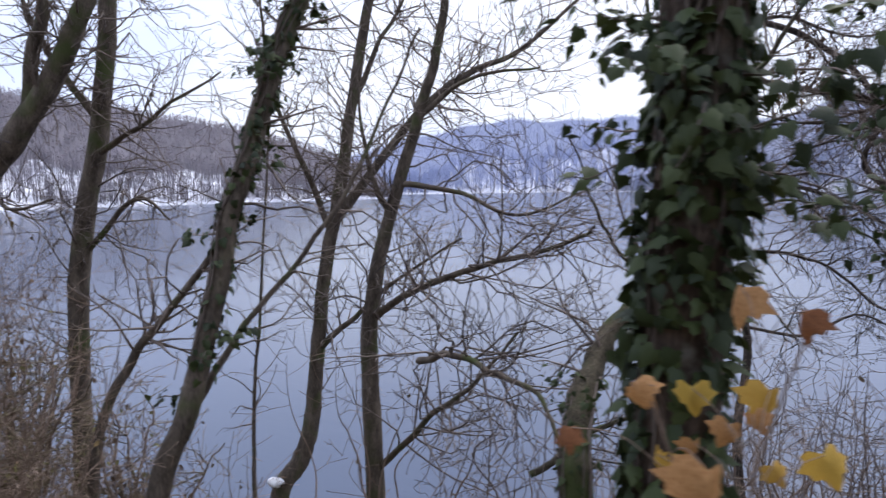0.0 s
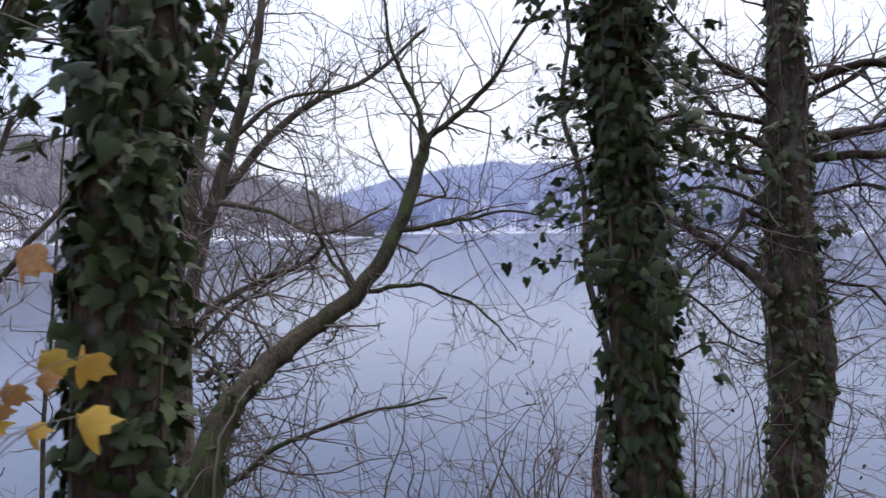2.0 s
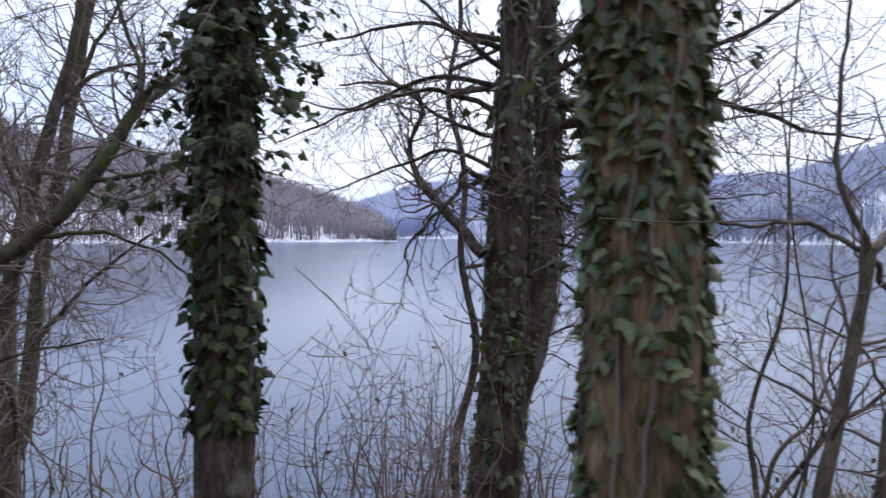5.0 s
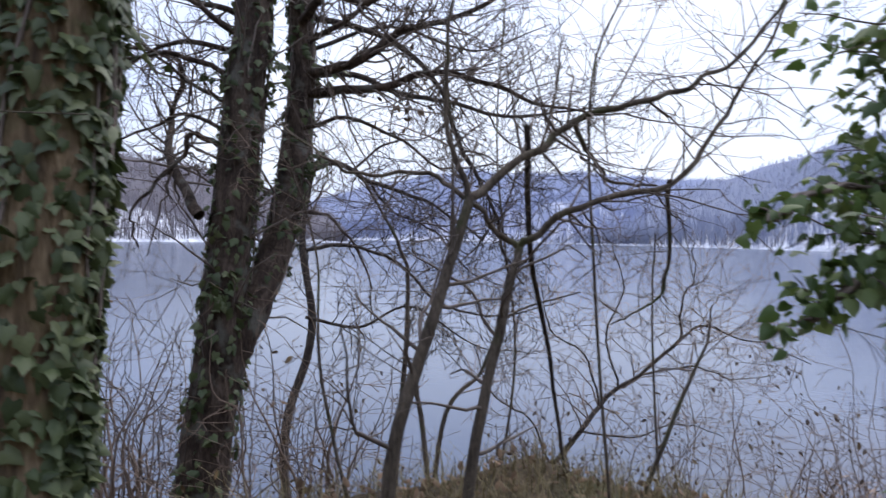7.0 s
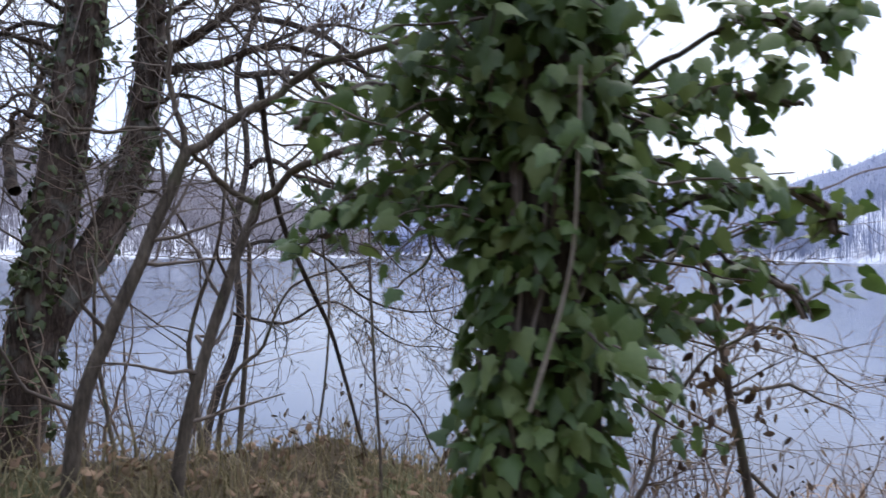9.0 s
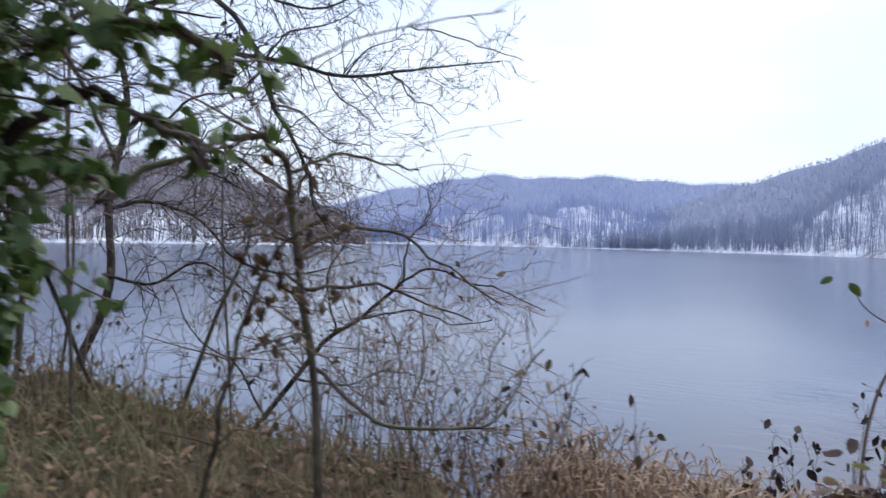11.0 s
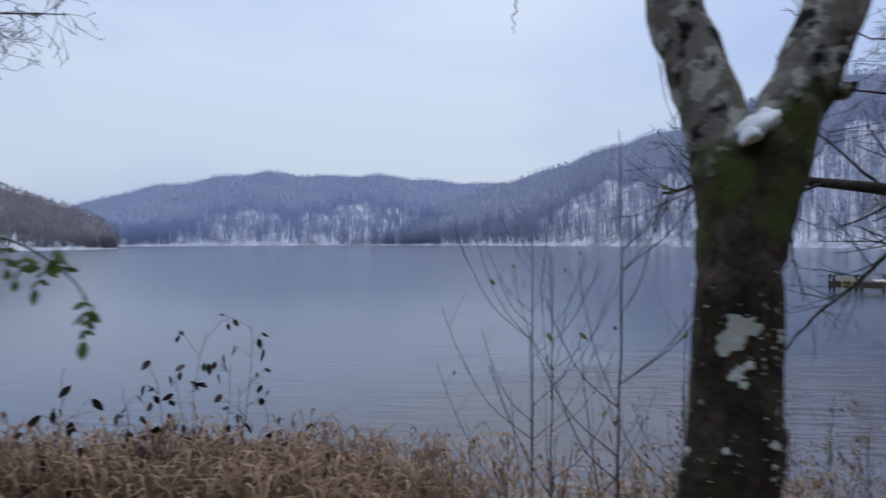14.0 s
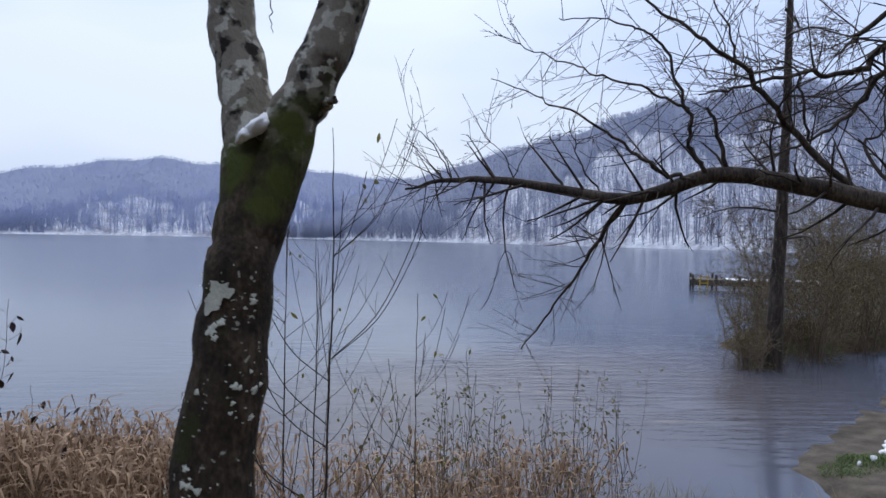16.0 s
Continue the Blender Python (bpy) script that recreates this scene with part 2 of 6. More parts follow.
M_ORANGE = surface("orange_maple_leaf", [(0.36, 0.17, 0.06), (0.56, 0.31, 0.13)], 12, 90, 0.65, 0.2, thin=0.35)
M_RUST = surface("withered_brown_leaf", [(0.13, 0.05, 0.02), (0.26, 0.1, 0.035)], 14, 90, 0.7, 0.2, thin=0.3)
M_BROWN_MASS = surface("dry_leaf_mass", [(0.046, 0.026, 0.018), (0.117, 0.072, 0.039), (0.221, 0.156, 0.065)], 8, 50, 0.75, 0.0, spread="island")
M_WITHER = surface("dark_withered_leaf", [(0.018, 0.013, 0.014), (0.045, 0.03, 0.03), (0.085, 0.06, 0.05)], 8, 50, 0.8, 0.0, spread="island")
M_LITTER = surface("russet_leaf_litter", [(0.07, 0.045, 0.028), (0.16, 0.1, 0.06), (0.3, 0.2, 0.13)], 8, 50, 0.8, 0.0, spread="island")
M_BRAMBLE = surface("bramble_leaf_mass", [(0.035, 0.02, 0.02), (0.07, 0.04, 0.036), (0.2, 0.15, 0.13), (0.12, 0.08, 0.045), (0.1, 0.085, 0.03), (0.13, 0.15, 0.04), (0.36, 0.29, 0.09)], 3, 40, 0.85, 0.0, spread="island", thin=0.25, gloss=0.12)
M_BRAMBLE_L = surface("bramble_leaf", [(0.035, 0.02, 0.02), (0.07, 0.04, 0.036), (0.2, 0.15, 0.13), (0.12, 0.08, 0.045), (0.1, 0.085, 0.03), (0.13, 0.15, 0.04), (0.36, 0.29, 0.09)], 3, 40, 0.85, 0.2, spread="object", thin=0.25, gloss=0.12)
M_GREENLEAF = surface("fresh_rose_leaf", [(0.045, 0.085, 0.02), (0.11, 0.15, 0.04)], 8, 60, 0.5, 0.1, spread="object", thin=0.3)
M_OLIVE = surface("olive_yellow_leaf_mass", [(0.08, 0.07, 0.03), (0.19, 0.18, 0.06), (0.32, 0.3, 0.11)], 8, 50, 0.7, 0.0, spread="island", thin=0.3)
M_REED = surface("dry_reed", [(0.11, 0.065, 0.042), (0.25, 0.165, 0.105), (0.42, 0.3, 0.205)], 4, 30, 0.8, 0.0, spread="island", thin=0.25)
M_GRASS = surface("withered_grass", [(0.085, 0.075, 0.035), (0.19, 0.16, 0.085), (0.33, 0.27, 0.16)], 4, 30, 0.85, 0.0, spread="island", thin=0.25)
M_GROUND = surface("leaf_litter_ground", [(0.03, 0.024, 0.016), (0.075, 0.055, 0.034), (0.12, 0.09, 0.055)], 2.5, 40, 0.95, 1.0, patch=((0.055, 0.07, 0.025), 0.9, 0.52, 0.68), dist=0.05)
M_SAND = surface("wet_shore_sand", [(0.03, 0.025, 0.019), (0.07, 0.058, 0.045), (0.125, 0.105, 0.085)], 3, 60, 0.9, 0.7)
M_SNOW = surface("old_snow", [(0.74, 0.76, 0.8), (0.84, 0.85, 0.87)], 6, 60, 0.7, 0.4)
M_SLOPE = surface("snowy_forest_floor", [(0.26, 0.25, 0.28), (0.52, 0.54, 0.6), (0.76, 0.78, 0.82)], 0.05, 0.4, 0.9, 0.0)
# distance haze painted into the wood colours, paler and bluer the farther the hill
M_HAZED_WOOD_NEAR = surface("hazed_wood_brown_grey", [(0.27, 0.25, 0.28), (0.3, 0.28, 0.31), (0.34, 0.32, 0.345)], 0.01, 0.05, 0.95, 0.0, spread="island", thin=0.5)
M_HAZED_WOOD_RIGHT = surface("hazed_wood_slate_grey", [(0.34, 0.375, 0.485), (0.38, 0.415, 0.53), (0.43, 0.465, 0.575)], 0.01, 0.05, 0.95, 0.0, spread="island", thin=0.5)
M_HAZED_WOOD_FAR = surface("hazed_wood_blue_grey", [(0.39, 0.44, 0.6), (0.41, 0.46, 0.62), (0.43, 0.48, 0.64)], 0.01, 0.05, 0.95, 0.0, spread="island", thin=0.5)
M_DECK = surface("weathered_planks", [(0.05, 0.042, 0.036), (0.12, 0.1, 0.085)], 2, 30, 0.85, 0.4)
M_LADDER = surface("yellow_painted_steel", [(0.5, 0.33, 0.03), (0.62, 0.43, 0.05)], 8, 60, 0.5, 0.1)

# ---------- mesh helpers ----------
ORIGIN = {}


def thing(name, base, label, category, group="", kind=""):
    """A top-level Empty at the base of a thing."""
    ob = new(name)
    ob.location = base
    ob.empty_display_size = 0.2
    ORIGIN[ob.name] = np.array(base, float)
    return tagged(ob, label, category, group, kind)


def mesh_of(name, verts, faces, mat, smooth=True):
    """A mesh from an array of places and an array of equal-sided faces."""
    me = bpy.data.meshes.new(name)
    verts, faces = np.asarray(verts, np.float32), np.asarray(faces, np.int32)
    k = faces.shape[1]
    me.vertices.add(len(verts))
    me.vertices.foreach_set("co", verts.ravel())
    me.loops.add(faces.size)
    me.loops.foreach_set("vertex_index", faces.ravel())
    me.polygons.add(len(faces))
    me.polygons.foreach_set("loop_start", np.arange(0, faces.size, k, dtype=np.int32))
    me.polygons.foreach_set("use_smooth", np.full(len(faces), smooth))
    me.materials.append(mat)
    me.update(calc_edges=True)
    return me


def part(name, verts, faces, mat, parent=None, label="", kind="", smooth=True):
    """One mesh object, its places given in the world, under a thing or a part."""
    o = ORIGIN[parent.name] if parent else np.zeros(3)
    ob = new(name, mesh_of(name, np.asarray(verts) - o, faces, mat, smooth))
    if parent:
        ob.parent = parent
    ORIGIN[ob.name] = o
    return tagged(ob, label, kind=kind)


def spline(pts, per=6):
    """Catmull-Rom through the given places."""
    p = np.array(pts, float)
    if len(p) < 3:
        return p[0] + (p[-1] - p[0]) * np.linspace(0, 1, per + 1)[:, None]
    q = np.vstack([2 * p[0] - p[1], p, 2 * p[-1] - p[-2]])
    out = []
    for i in range(1, len(q) - 2):
        for u in np.arange(per) / per:
            a, b, c, d = q[i - 1], q[i], q[i + 1], q[i + 2]
            out.append(0.5 * (2 * b + (c - a) * u + (2 * a - 5 * b + 4 * c - d) * u * u + (3 * b - 3 * c + d - a) * u ** 3))
    out.append(p[-1])
    return np.array(out)


def unit(v):
    return v / (np.linalg.norm(v, axis=-1, keepdims=True) + 1e-9)


class Tubes:
    """Tapered round lines, gathered into one mesh."""

    def __init__(self):
        self.v, self.f, self.n = [], [], 0

    def add(self, pts, radii, sides=4, rough=0.0, rng=None):
        p, r = np.asarray(pts, float), np.asarray(radii, float)
        t = unit(np.gradient(p, axis=0))
        mean = t.mean(0)
        ref = np.array((0.3, 0.1, 1.0)) if abs(mean[2]) < 0.75 * np.linalg.norm(mean) else np.array((1.0, 0.2, 0.1))
        u = unit(np.cross(t, ref))
        w = np.cross(t, u)
        a = np.arange(sides) * 2 * math.pi / sides
        rad = np.broadcast_to(r[:, None], (len(p), sides)).copy()
        if rough:
            ang = rng.normal(0, 0.5, sides)
            rad *= 1 + rough * (np.sin(a * 3 + np.arange(len(p))[:, None] * 0.23) * 0.6 + ang * 0.5 + rng.normal(0, 0.45, (len(p), sides)))
        ring = p[:, None] + rad[..., None] * (np.cos(a)[None, :, None] * u[:, None] + np.sin(a)[None, :, None] * w[:, None])
        i = np.arange(len(p) - 1)[:, None] * sides + np.arange(sides)[None]
        j = np.arange(len(p) - 1)[:, None] * sides + (np.arange(sides)[None] + 1) % sides
        self.f.append(np.stack([i, j, j + sides, i + sides], -1).reshape(-1, 4) + self.n)
        self.v.append(ring.reshape(-1, 3))
        self.n += ring.shape[0] * sides

    def part(self, name, mat, parent=None, label="", kind=""):
        return part(name, np.vstack(self.v), np.vstack(self.f), mat, parent, label, kind)


def sprout(T, rng, p, d, L, r, lv, crook=0.62, up=0.1, dens=3.8, shrink=0.55, spread=0.9, ends=None, least=0.0013):
    """A crooked twig with side twigs, lv levels deep."""
    n = int(min(12, max(3, L / 0.08 + 2)))
    step = L / (n - 1)
    pts, dirs = [np.array(p, float)], []
    d = unit(np.array(d, float))
    for i in range(n - 1):
        bend = 1.75 if rng.uniform() < 0.4 else 0.3
        d = unit(d + crook * bend * rng.normal(0, 1, 3) * math.sqrt(min(step, 0.25) / 0.12) * 0.5 + np.array((0, 0, up)) * step * 2)
        dirs.append(d)
        pts.append(pts[-1] + d * step)
    f = np.linspace(0, 1, n)
    rr = np.maximum(r * (1 - 0.7 * f), least)
    T.add(pts, rr, 5 if r > 0.008 else 3)
    if ends is not None and lv <= 1:
        ends.append((pts[-1], d))
    if lv > 0:
        k = int(L * dens * rng.uniform(0.7, 1.3) + 0.5)
        for _ in range(max(1, k)):
            g = rng.uniform(0.15, 1.0)
            i = min(n - 2, int(g * (n - 1)))
            q = pts[i] + (pts[i + 1] - pts[i]) * rng.uniform()
            side = unit(np.cross(dirs[i], rng.normal(0, 1, 3)))
            sprout(T, rng, q, dirs[i] + side * spread * rng.uniform(0.6, 1.4), L * rng.uniform(0.35, 1.0) * shrink * (1.15 - 0.5 * g), max(least, rr[i] * 0.6), lv - 1, crook, up, dens * 1.25, shrink, spread, ends, least)


def limb(rng, pts, r0, r1, sides=10, rough=0.08, wob=0.015, per=6):
    """The centre line and radii of a trunk or limb, a little uneven."""
    c = spline(pts, per)
    w = rng.normal(0, wob, (len(c), 3))
    w = (w + np.roll(w, 1, 0)) * 0.6
    w[0] = w[-1] = 0
    f = np.linspace(0, 1, len(c))
    return c + w, r0 + (r1 - r0) * f ** 0.9


def add_twigs(T, rng, c, r, count, L, lv=2, start=0.2, **kw):
    """Twigs along a limb."""
    for _ in range(count):
        g = rng.uniform(start, 1.0)
        i = min(len(c) - 2, int(g * (len(c) - 1)))
        t = unit(c[i + 1] - c[i])
        side = unit(np.cross(t, rng.normal(0, 1, 3)))
        sprout(T, rng, c[i], side + t * rng.uniform(0.2, 1.0), L * rng.uniform(0.5, 1.2), min(max(0.003, r[i] * 0.4), 0.012), lv, **kw)


def leaf_shape(kind):
    """A leaf in the xy plane, its tip towards +y, about 1 long: places and triangles."""
    if kind == "ivy":
        out = [(0, -0.02), (0.2, -0.17), (0.42, -0.08), (0.38, 0.1), (0.45, 0.27), (0.28, 0.43), (0.16, 0.68), (0, 0.95), (-0.16, 0.68), (-0.28, 0.43), (-0.45, 0.27), (-0.38, 0.1), (-0.42, -0.08), (-0.2, -0.17)]
    elif kind == "bramble":
        out = [(0, 0), (0.2, -0.02), (0.36, 0.18), (0.33, 0.3), (0.4, 0.42), (0.3, 0.56), (0.28, 0.72), (0.12, 0.86), (0, 1.02), (-0.12, 0.86), (-0.28, 0.72), (-0.3, 0.56), (-0.4, 0.42), (-0.33, 0.3), (-0.36, 0.18), (-0.2, -0.02)]
    elif kind == "heart":
        out = [(0, -0.02), (0.2, -0.12), (0.38, 0.06), (0.38, 0.3), (0.24, 0.6), (0, 0.95), (-0.24, 0.6), (-0.38, 0.3), (-0.38, 0.06), (-0.2, -0.12)]
    elif kind == "maple":
        out = [(0, -0.02), (0.24, -0.16), (0.4, -0.06), (0.4, 0.12), (0.58, 0.32), (0.4, 0.4), (0.36, 0.56), (0.2, 0.54), (0.14, 0.72), (0, 0.92), (-0.14, 0.72), (-0.2, 0.54), (-0.36, 0.56), (-0.4, 0.4), (-0.58, 0.32), (-0.4, 0.12), (-0.4, -0.06), (-0.24, -0.16)]
    else:
        out = [(0, 0), (0.16, 0.12), (0.27, 0.4), (0.2, 0.7), (0, 1.0), (-0.2, 0.7), (-0.27, 0.4), (-0.16, 0.12)]
    v = [(0, 0.25, 0.05)] + [(x, y, -0.55 * abs(x) ** 1.4 - 0.35 * max(0, y - 0.3) ** 2) for x, y in out]
    if kind == "maple":
        v = [(x, y, 2.6 * z - 0.35 * x * y) for x, y, z in v]
    k = len(out)
    return np.array(v), np.array([(0, 1 + i, 1 + (i + 1) % k) for i in range(k)])


def leaf_poses(rng, places, normals, tips, size, jitter=0.55):
    """Turns (n,3,3) and places for leaves that hang with the tip along tips and face along normals."""
    n = len(places)
    z = unit(normals + rng.normal(0, jitter, (n, 3)))
    y = tips + rng.normal(0, jitter, (n, 3))
    y = unit(y - z * (y * z).sum(1, keepdims=True))
    x = np.cross(y, z)
    s = size * rng.uniform(0.55, 1.25, n)
    return np.stack([x, y, z], -1) * s[:, None, None], np.asarray(places)


def leaf_mass(name, kind, turns, places, mat, parent, label="", stuff="stuff"):
    v, f = leaf_shape(kind)
    allv = np.einsum("nij,kj->nki", turns, v) + places[:, None]
    allf = f[None] + (np.arange(len(places)) * len(v))[:, None, None]
    return part(name, allv.reshape(-1, 3), allf.reshape(-1, 3), mat, parent, label, stuff)


LEAVES = {}


def leaf_parts(name, kind, turns, places, mat, parent):
    """Leaves as objects of their own on one shared mesh."""
    key = (kind, mat.name)
    if key not in LEAVES:
        v, f = leaf_shape(kind)
        LEAVES[key] = mesh_of(name, v, f, mat)
    o = ORIGIN[parent.name]
    for t, p in zip(turns, places):
        ob = new(name, LEAVES[key])
        ob.parent = parent
        m = Matrix([list(row) + [0] for row in t] + [[0, 0, 0, 1]])
        m.translation = Vector(p - o)
        ob.matrix_basis = m


# ---------- land and water ----------
def lerp(x, xs, ys):
    return np.interp(x, xs, ys)


def shore(x):
    return lerp(x, [-60, 0, 5, 9, 12, 15, 18, 20, 21.4, 22.2, 23.5, 26, 28.5, 31, 34, 40, 60, 120], [12, 8.8, 8.2, 7.6, 6.9, 6.0, 4.7, 3.3, 2.9, 4.2, 4.5, 5.0, 5.6, 6.4, 7.8, 11, 26, 60])


def height(x, y):
    """The ground's height: the path, the bank, the lake bed, and an unseen slope behind, added to block sky light."""
    path = lerp(x, [-60, -6, 0, 3, 5, 8.6, 11, 13.4, 16, 19, 22, 26, 34, 120], [4, 0.55, 0.03, -0.35, -0.62, -1.32, -1.78, -2.0, -2.4, -3.1, -3.45, -3.5, -3.2, -2])
    crest = lerp(x, [-6, 3.5, 5.2, 7, 9.3, 11, 12.5, 16, 22], [0.7, 0.8, 2.6, 4.4, 4.2, 1.8, 1.4, 1.0, 2.0])
    ys = shore(x)
    f = np.clip((y - crest) / np.maximum(ys - crest, 0.3), 0, 3)
    low = np.where(f < 1, f ** 0.85, 1 + (f - 1) * 0.9)
    z = path + (WATER - path) * low
    # unseen rise behind the path, there to keep sky light off the trunks
    back = np.clip(-1.3 - y, 0, None)
    z = z + np.minimum(back * 0.62, 26 + back * 0.02)
    rough = 0.05 * np.sin(x * 2.3 + y * 1.1) * np.sin(y * 2.9 - x * 0.7) + 0.03 * np.sin(x * 6.1) * np.sin(y * 5.3 + x)
    return np.maximum(z + rough * np.clip(1 - f * 0.5, 0.2, 1), -9.0)


def grid_mesh(xs, ys, fn):
    X, Y = np.meshgrid(xs, ys)
    Z = fn(X, Y)
    v = np.stack([X, Y, Z], -1).reshape(-1, 3)
    nx = len(xs)
    i = (np.arange(len(ys) - 1)[:, None] * nx + np.arange(nx - 1)[None]).ravel()
    return v, np.stack([i, i + 1, i + nx + 1, i + nx], -1)


def steps(*runs):
    return np.unique(np.concatenate([np.arange(a, b, s) for a, b, s in runs]))


gv, gf = grid_mesh(steps((-220, -12, 8), (-12, 32, 0.22), (32, 60, 1.5), (60, 221, 8)), steps((-140, -8, 4), (-8, 14, 0.22), (14, 60, 3)), height)
ground = tagged(part("ground", gv, gf, M_GROUND), "brown leaf-littered lake bank with withered grass", "ground", kind="structure")

wv, wf = grid_mesh(np.linspace(-1600, 1600, 9), np.linspace(-200, 1800, 9), lambda x, y: x * 0 + WATER)
lake = tagged(part("water", wv, wf, M_WATER), "calm blue-grey winter lake water with faint ripples", "lake", kind="structure")

def mound(x, y):
    """The low bank beyond the inlet."""
    d = ((x - 38.0) / 9.0) ** 2 + ((y - 10.6) / 2.6) ** 2
    return WATER - 0.6 + 1.3 * np.clip(1.25 - d, 0, 0.8) + 0.04 * np.sin(x * 3) * np.sin(y * 4)


mv, mf = grid_mesh(np.arange(25.5, 46, 0.4), np.arange(6, 18, 0.4), mound)
tagged(part("bank", mv, mf, M_GROUND), "low muddy bank beyond a small inlet", "bank", kind="structure")

HILL_EYE = np.array((9.0, 0.0))


def hill(name, az, r0, el, depth, mat, label, mat_wood, trees, tall, seed, low_snow, soft):
    """A wooded valley side: a terrain over bearings az, from its shore r0 up to a skyline at elevations el, and its woods."""
    rng = np.random.default_rng(seed)
    A = np.linspace(az[0], az[-1], 260)
    F = np.linspace(0, 1.25, 60)

    def place(a, f):
        near = np.interp(a, az, r0)
        top = np.interp(a, az, el)
        far = near + depth
        r = near + depth * f
        h = np.maximum(far * np.tan(np.radians(top)) - tall * 0.75 * soft, 1.0)
        z = WATER + 0.6 + h * np.where(f < 1, 0.9 * f ** 0.95 + 0.1 * f ** 2, 1 - (f - 1) * 0.7)
        z = z + h * 0.035 * np.sin(a * 0.9 + f * 7) * np.sin(f * 9 + a * 0.35) * np.clip(f * 4, 0, 1)
        z = np.where(f <= 0, WATER - 1.0, z)
        return np.stack([HILL_EYE[0] + r * np.sin(np.radians(a)), HILL_EYE[1] + r * np.cos(np.radians(a)), z], -1)

    AA, FF = np.meshgrid(A, np.concatenate([[-0.005], F + 0.002]))
    v = place(AA, FF).reshape(-1, 3)
    nx = len(A)
    i = (np.arange(FF.shape[0] - 1)[:, None] * nx + np.arange(nx - 1)[None]).ravel()
    ob = tagged(part(name, v, np.stack([i, i + 1, i + nx + 1, i + nx], -1), mat), label, "hill", kind="structure")
    line = np.interp(A, az, low_snow) * (0.9 + 0.15 * np.sin(A * 0.5 + seed) + 0.08 * np.sin(A * 2.3 + 2 * seed)) + 0.012
    # the upper slope wears the same haze-tinted wood colour as its trees
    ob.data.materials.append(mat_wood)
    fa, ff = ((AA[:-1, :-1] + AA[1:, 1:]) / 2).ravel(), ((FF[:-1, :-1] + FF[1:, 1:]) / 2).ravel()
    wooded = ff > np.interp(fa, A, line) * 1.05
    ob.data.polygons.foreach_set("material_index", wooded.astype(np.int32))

    def woods(kind, mat_of, count, boughs, wide, reach_of, fmin, label_of):
        a = rng.uniform(az[0], az[-1], count)
        a = a[rng.uniform(0, 1, count) < np.clip(np.interp(a, az, el) / 4.5, 0.06, 1)]
        count = len(a)
        edge = np.interp(a, A, line)
        u = rng.uniform(0, 1, count)
        f = edge + (1.12 - edge) * u if fmin else (edge * 1.15) * u ** 1.1
        if not fmin:
            clump = np.sin(a * 2.9 + f * 9) * np.sin(a * 1.3 - f * 17) + 0.6 * np.sin(a * 7.1 + f * 23)
            keep = rng.uniform(0, 1, count) < np.clip(0.6 + 0.3 * clump, 0.15, 1) * (1.0 if seed != 2 else np.clip(0.55 + 0.9 * np.sin(f * 62 + np.sin(a * 0.7) * 1.5), 0.04, 1))
            a, f = a[keep], f[keep]
        base = place(a, f + 0.004)
        n = len(a)
        h = tall * (rng.uniform(0.56, 0.74, n) * soft if fmin else rng.uniform(0.6, 1.15, n) * (0.62 if seed == 2 else 1.0))
        w = tall * (0.008 if fmin else 0.011) * rng.uniform(0.5, 1.4, n)
        k3 = np.arange(3) * 2 * math.pi / 3
        ring = np.stack([np.cos(k3), np.sin(k3), k3 * 0], -1)
        lo = base[:, None] + ring[None] * w[:, None, None]
        hi = base[:, None] + ring[None] * (w * 0.3)[:, None, None] + np.stack([rng.normal(0, 0.5, n), rng.normal(0, 0.5, n), h], -1)[:, None]
        v = [np.concatenate([lo, hi], 1)]
        tri = [(0, 1, 4), (0, 4, 3), (1, 2, 5), (1, 5, 4), (2, 0, 3), (2, 3, 5)]
        for b in range(boughs):
            s = rng.uniform(0.45, 1.0, n) if fmin else rng.uniform(0.25, 0.98, n)
            ang = rng.uniform(0, 2 * math.pi, n)
            reach = tall * reach_of * (np.sqrt(np.clip(1.05 - ((s - 0.68) / 0.34) ** 2, 0.05, 1)) if fmin else 1.2 - s) * rng.uniform(0.6, 1.4, n) + 0.4
            p = base + np.stack([0 * s, 0 * s, h * s * 0.9], -1)
            tip = p + np.stack([np.cos(ang) * reach, np.sin(ang) * reach, reach * (rng.uniform(-0.3, 0.8, n) if fmin else rng.uniform(0.4, 1.5, n))], -1)
            side = np.stack([-np.sin(ang), np.cos(ang), 0.6 + 0 * ang], -1) * (tall * wide * rng.uniform(0.5, 1.6, n))[:, None]
            v.append(np.stack([p - side, p + side, tip], 1))
            tri.append((6 + 3 * b, 7 + 3 * b, 8 + 3 * b))
        allv = np.concatenate(v, 1)
        per = allv.shape[1]
        allf = np.array(tri)[None] + (np.arange(n) * per)[:, None, None]
        wood = part(kind, allv.reshape(-1, 3), allf.reshape(-1, 3), mat_of, None, label_of, "stuff", smooth=False)
        tagged(wood, category="forest")

    # both belts of trees are paled by the haze in mat_wood, not by frost
    woods("bare_forest", mat_wood, trees, 6, 0.035 * soft, 0.15 * soft, True, "leafless winter forest high on a hillside, haze in its colour")
    woods("frosted_forest", mat_wood, int(trees * {1: 1.2, 2: 1.9, 3: 1.5}[seed]), 4, 0.008, 0.12, False, "bare trees over snow by the shore, haze in their colour")


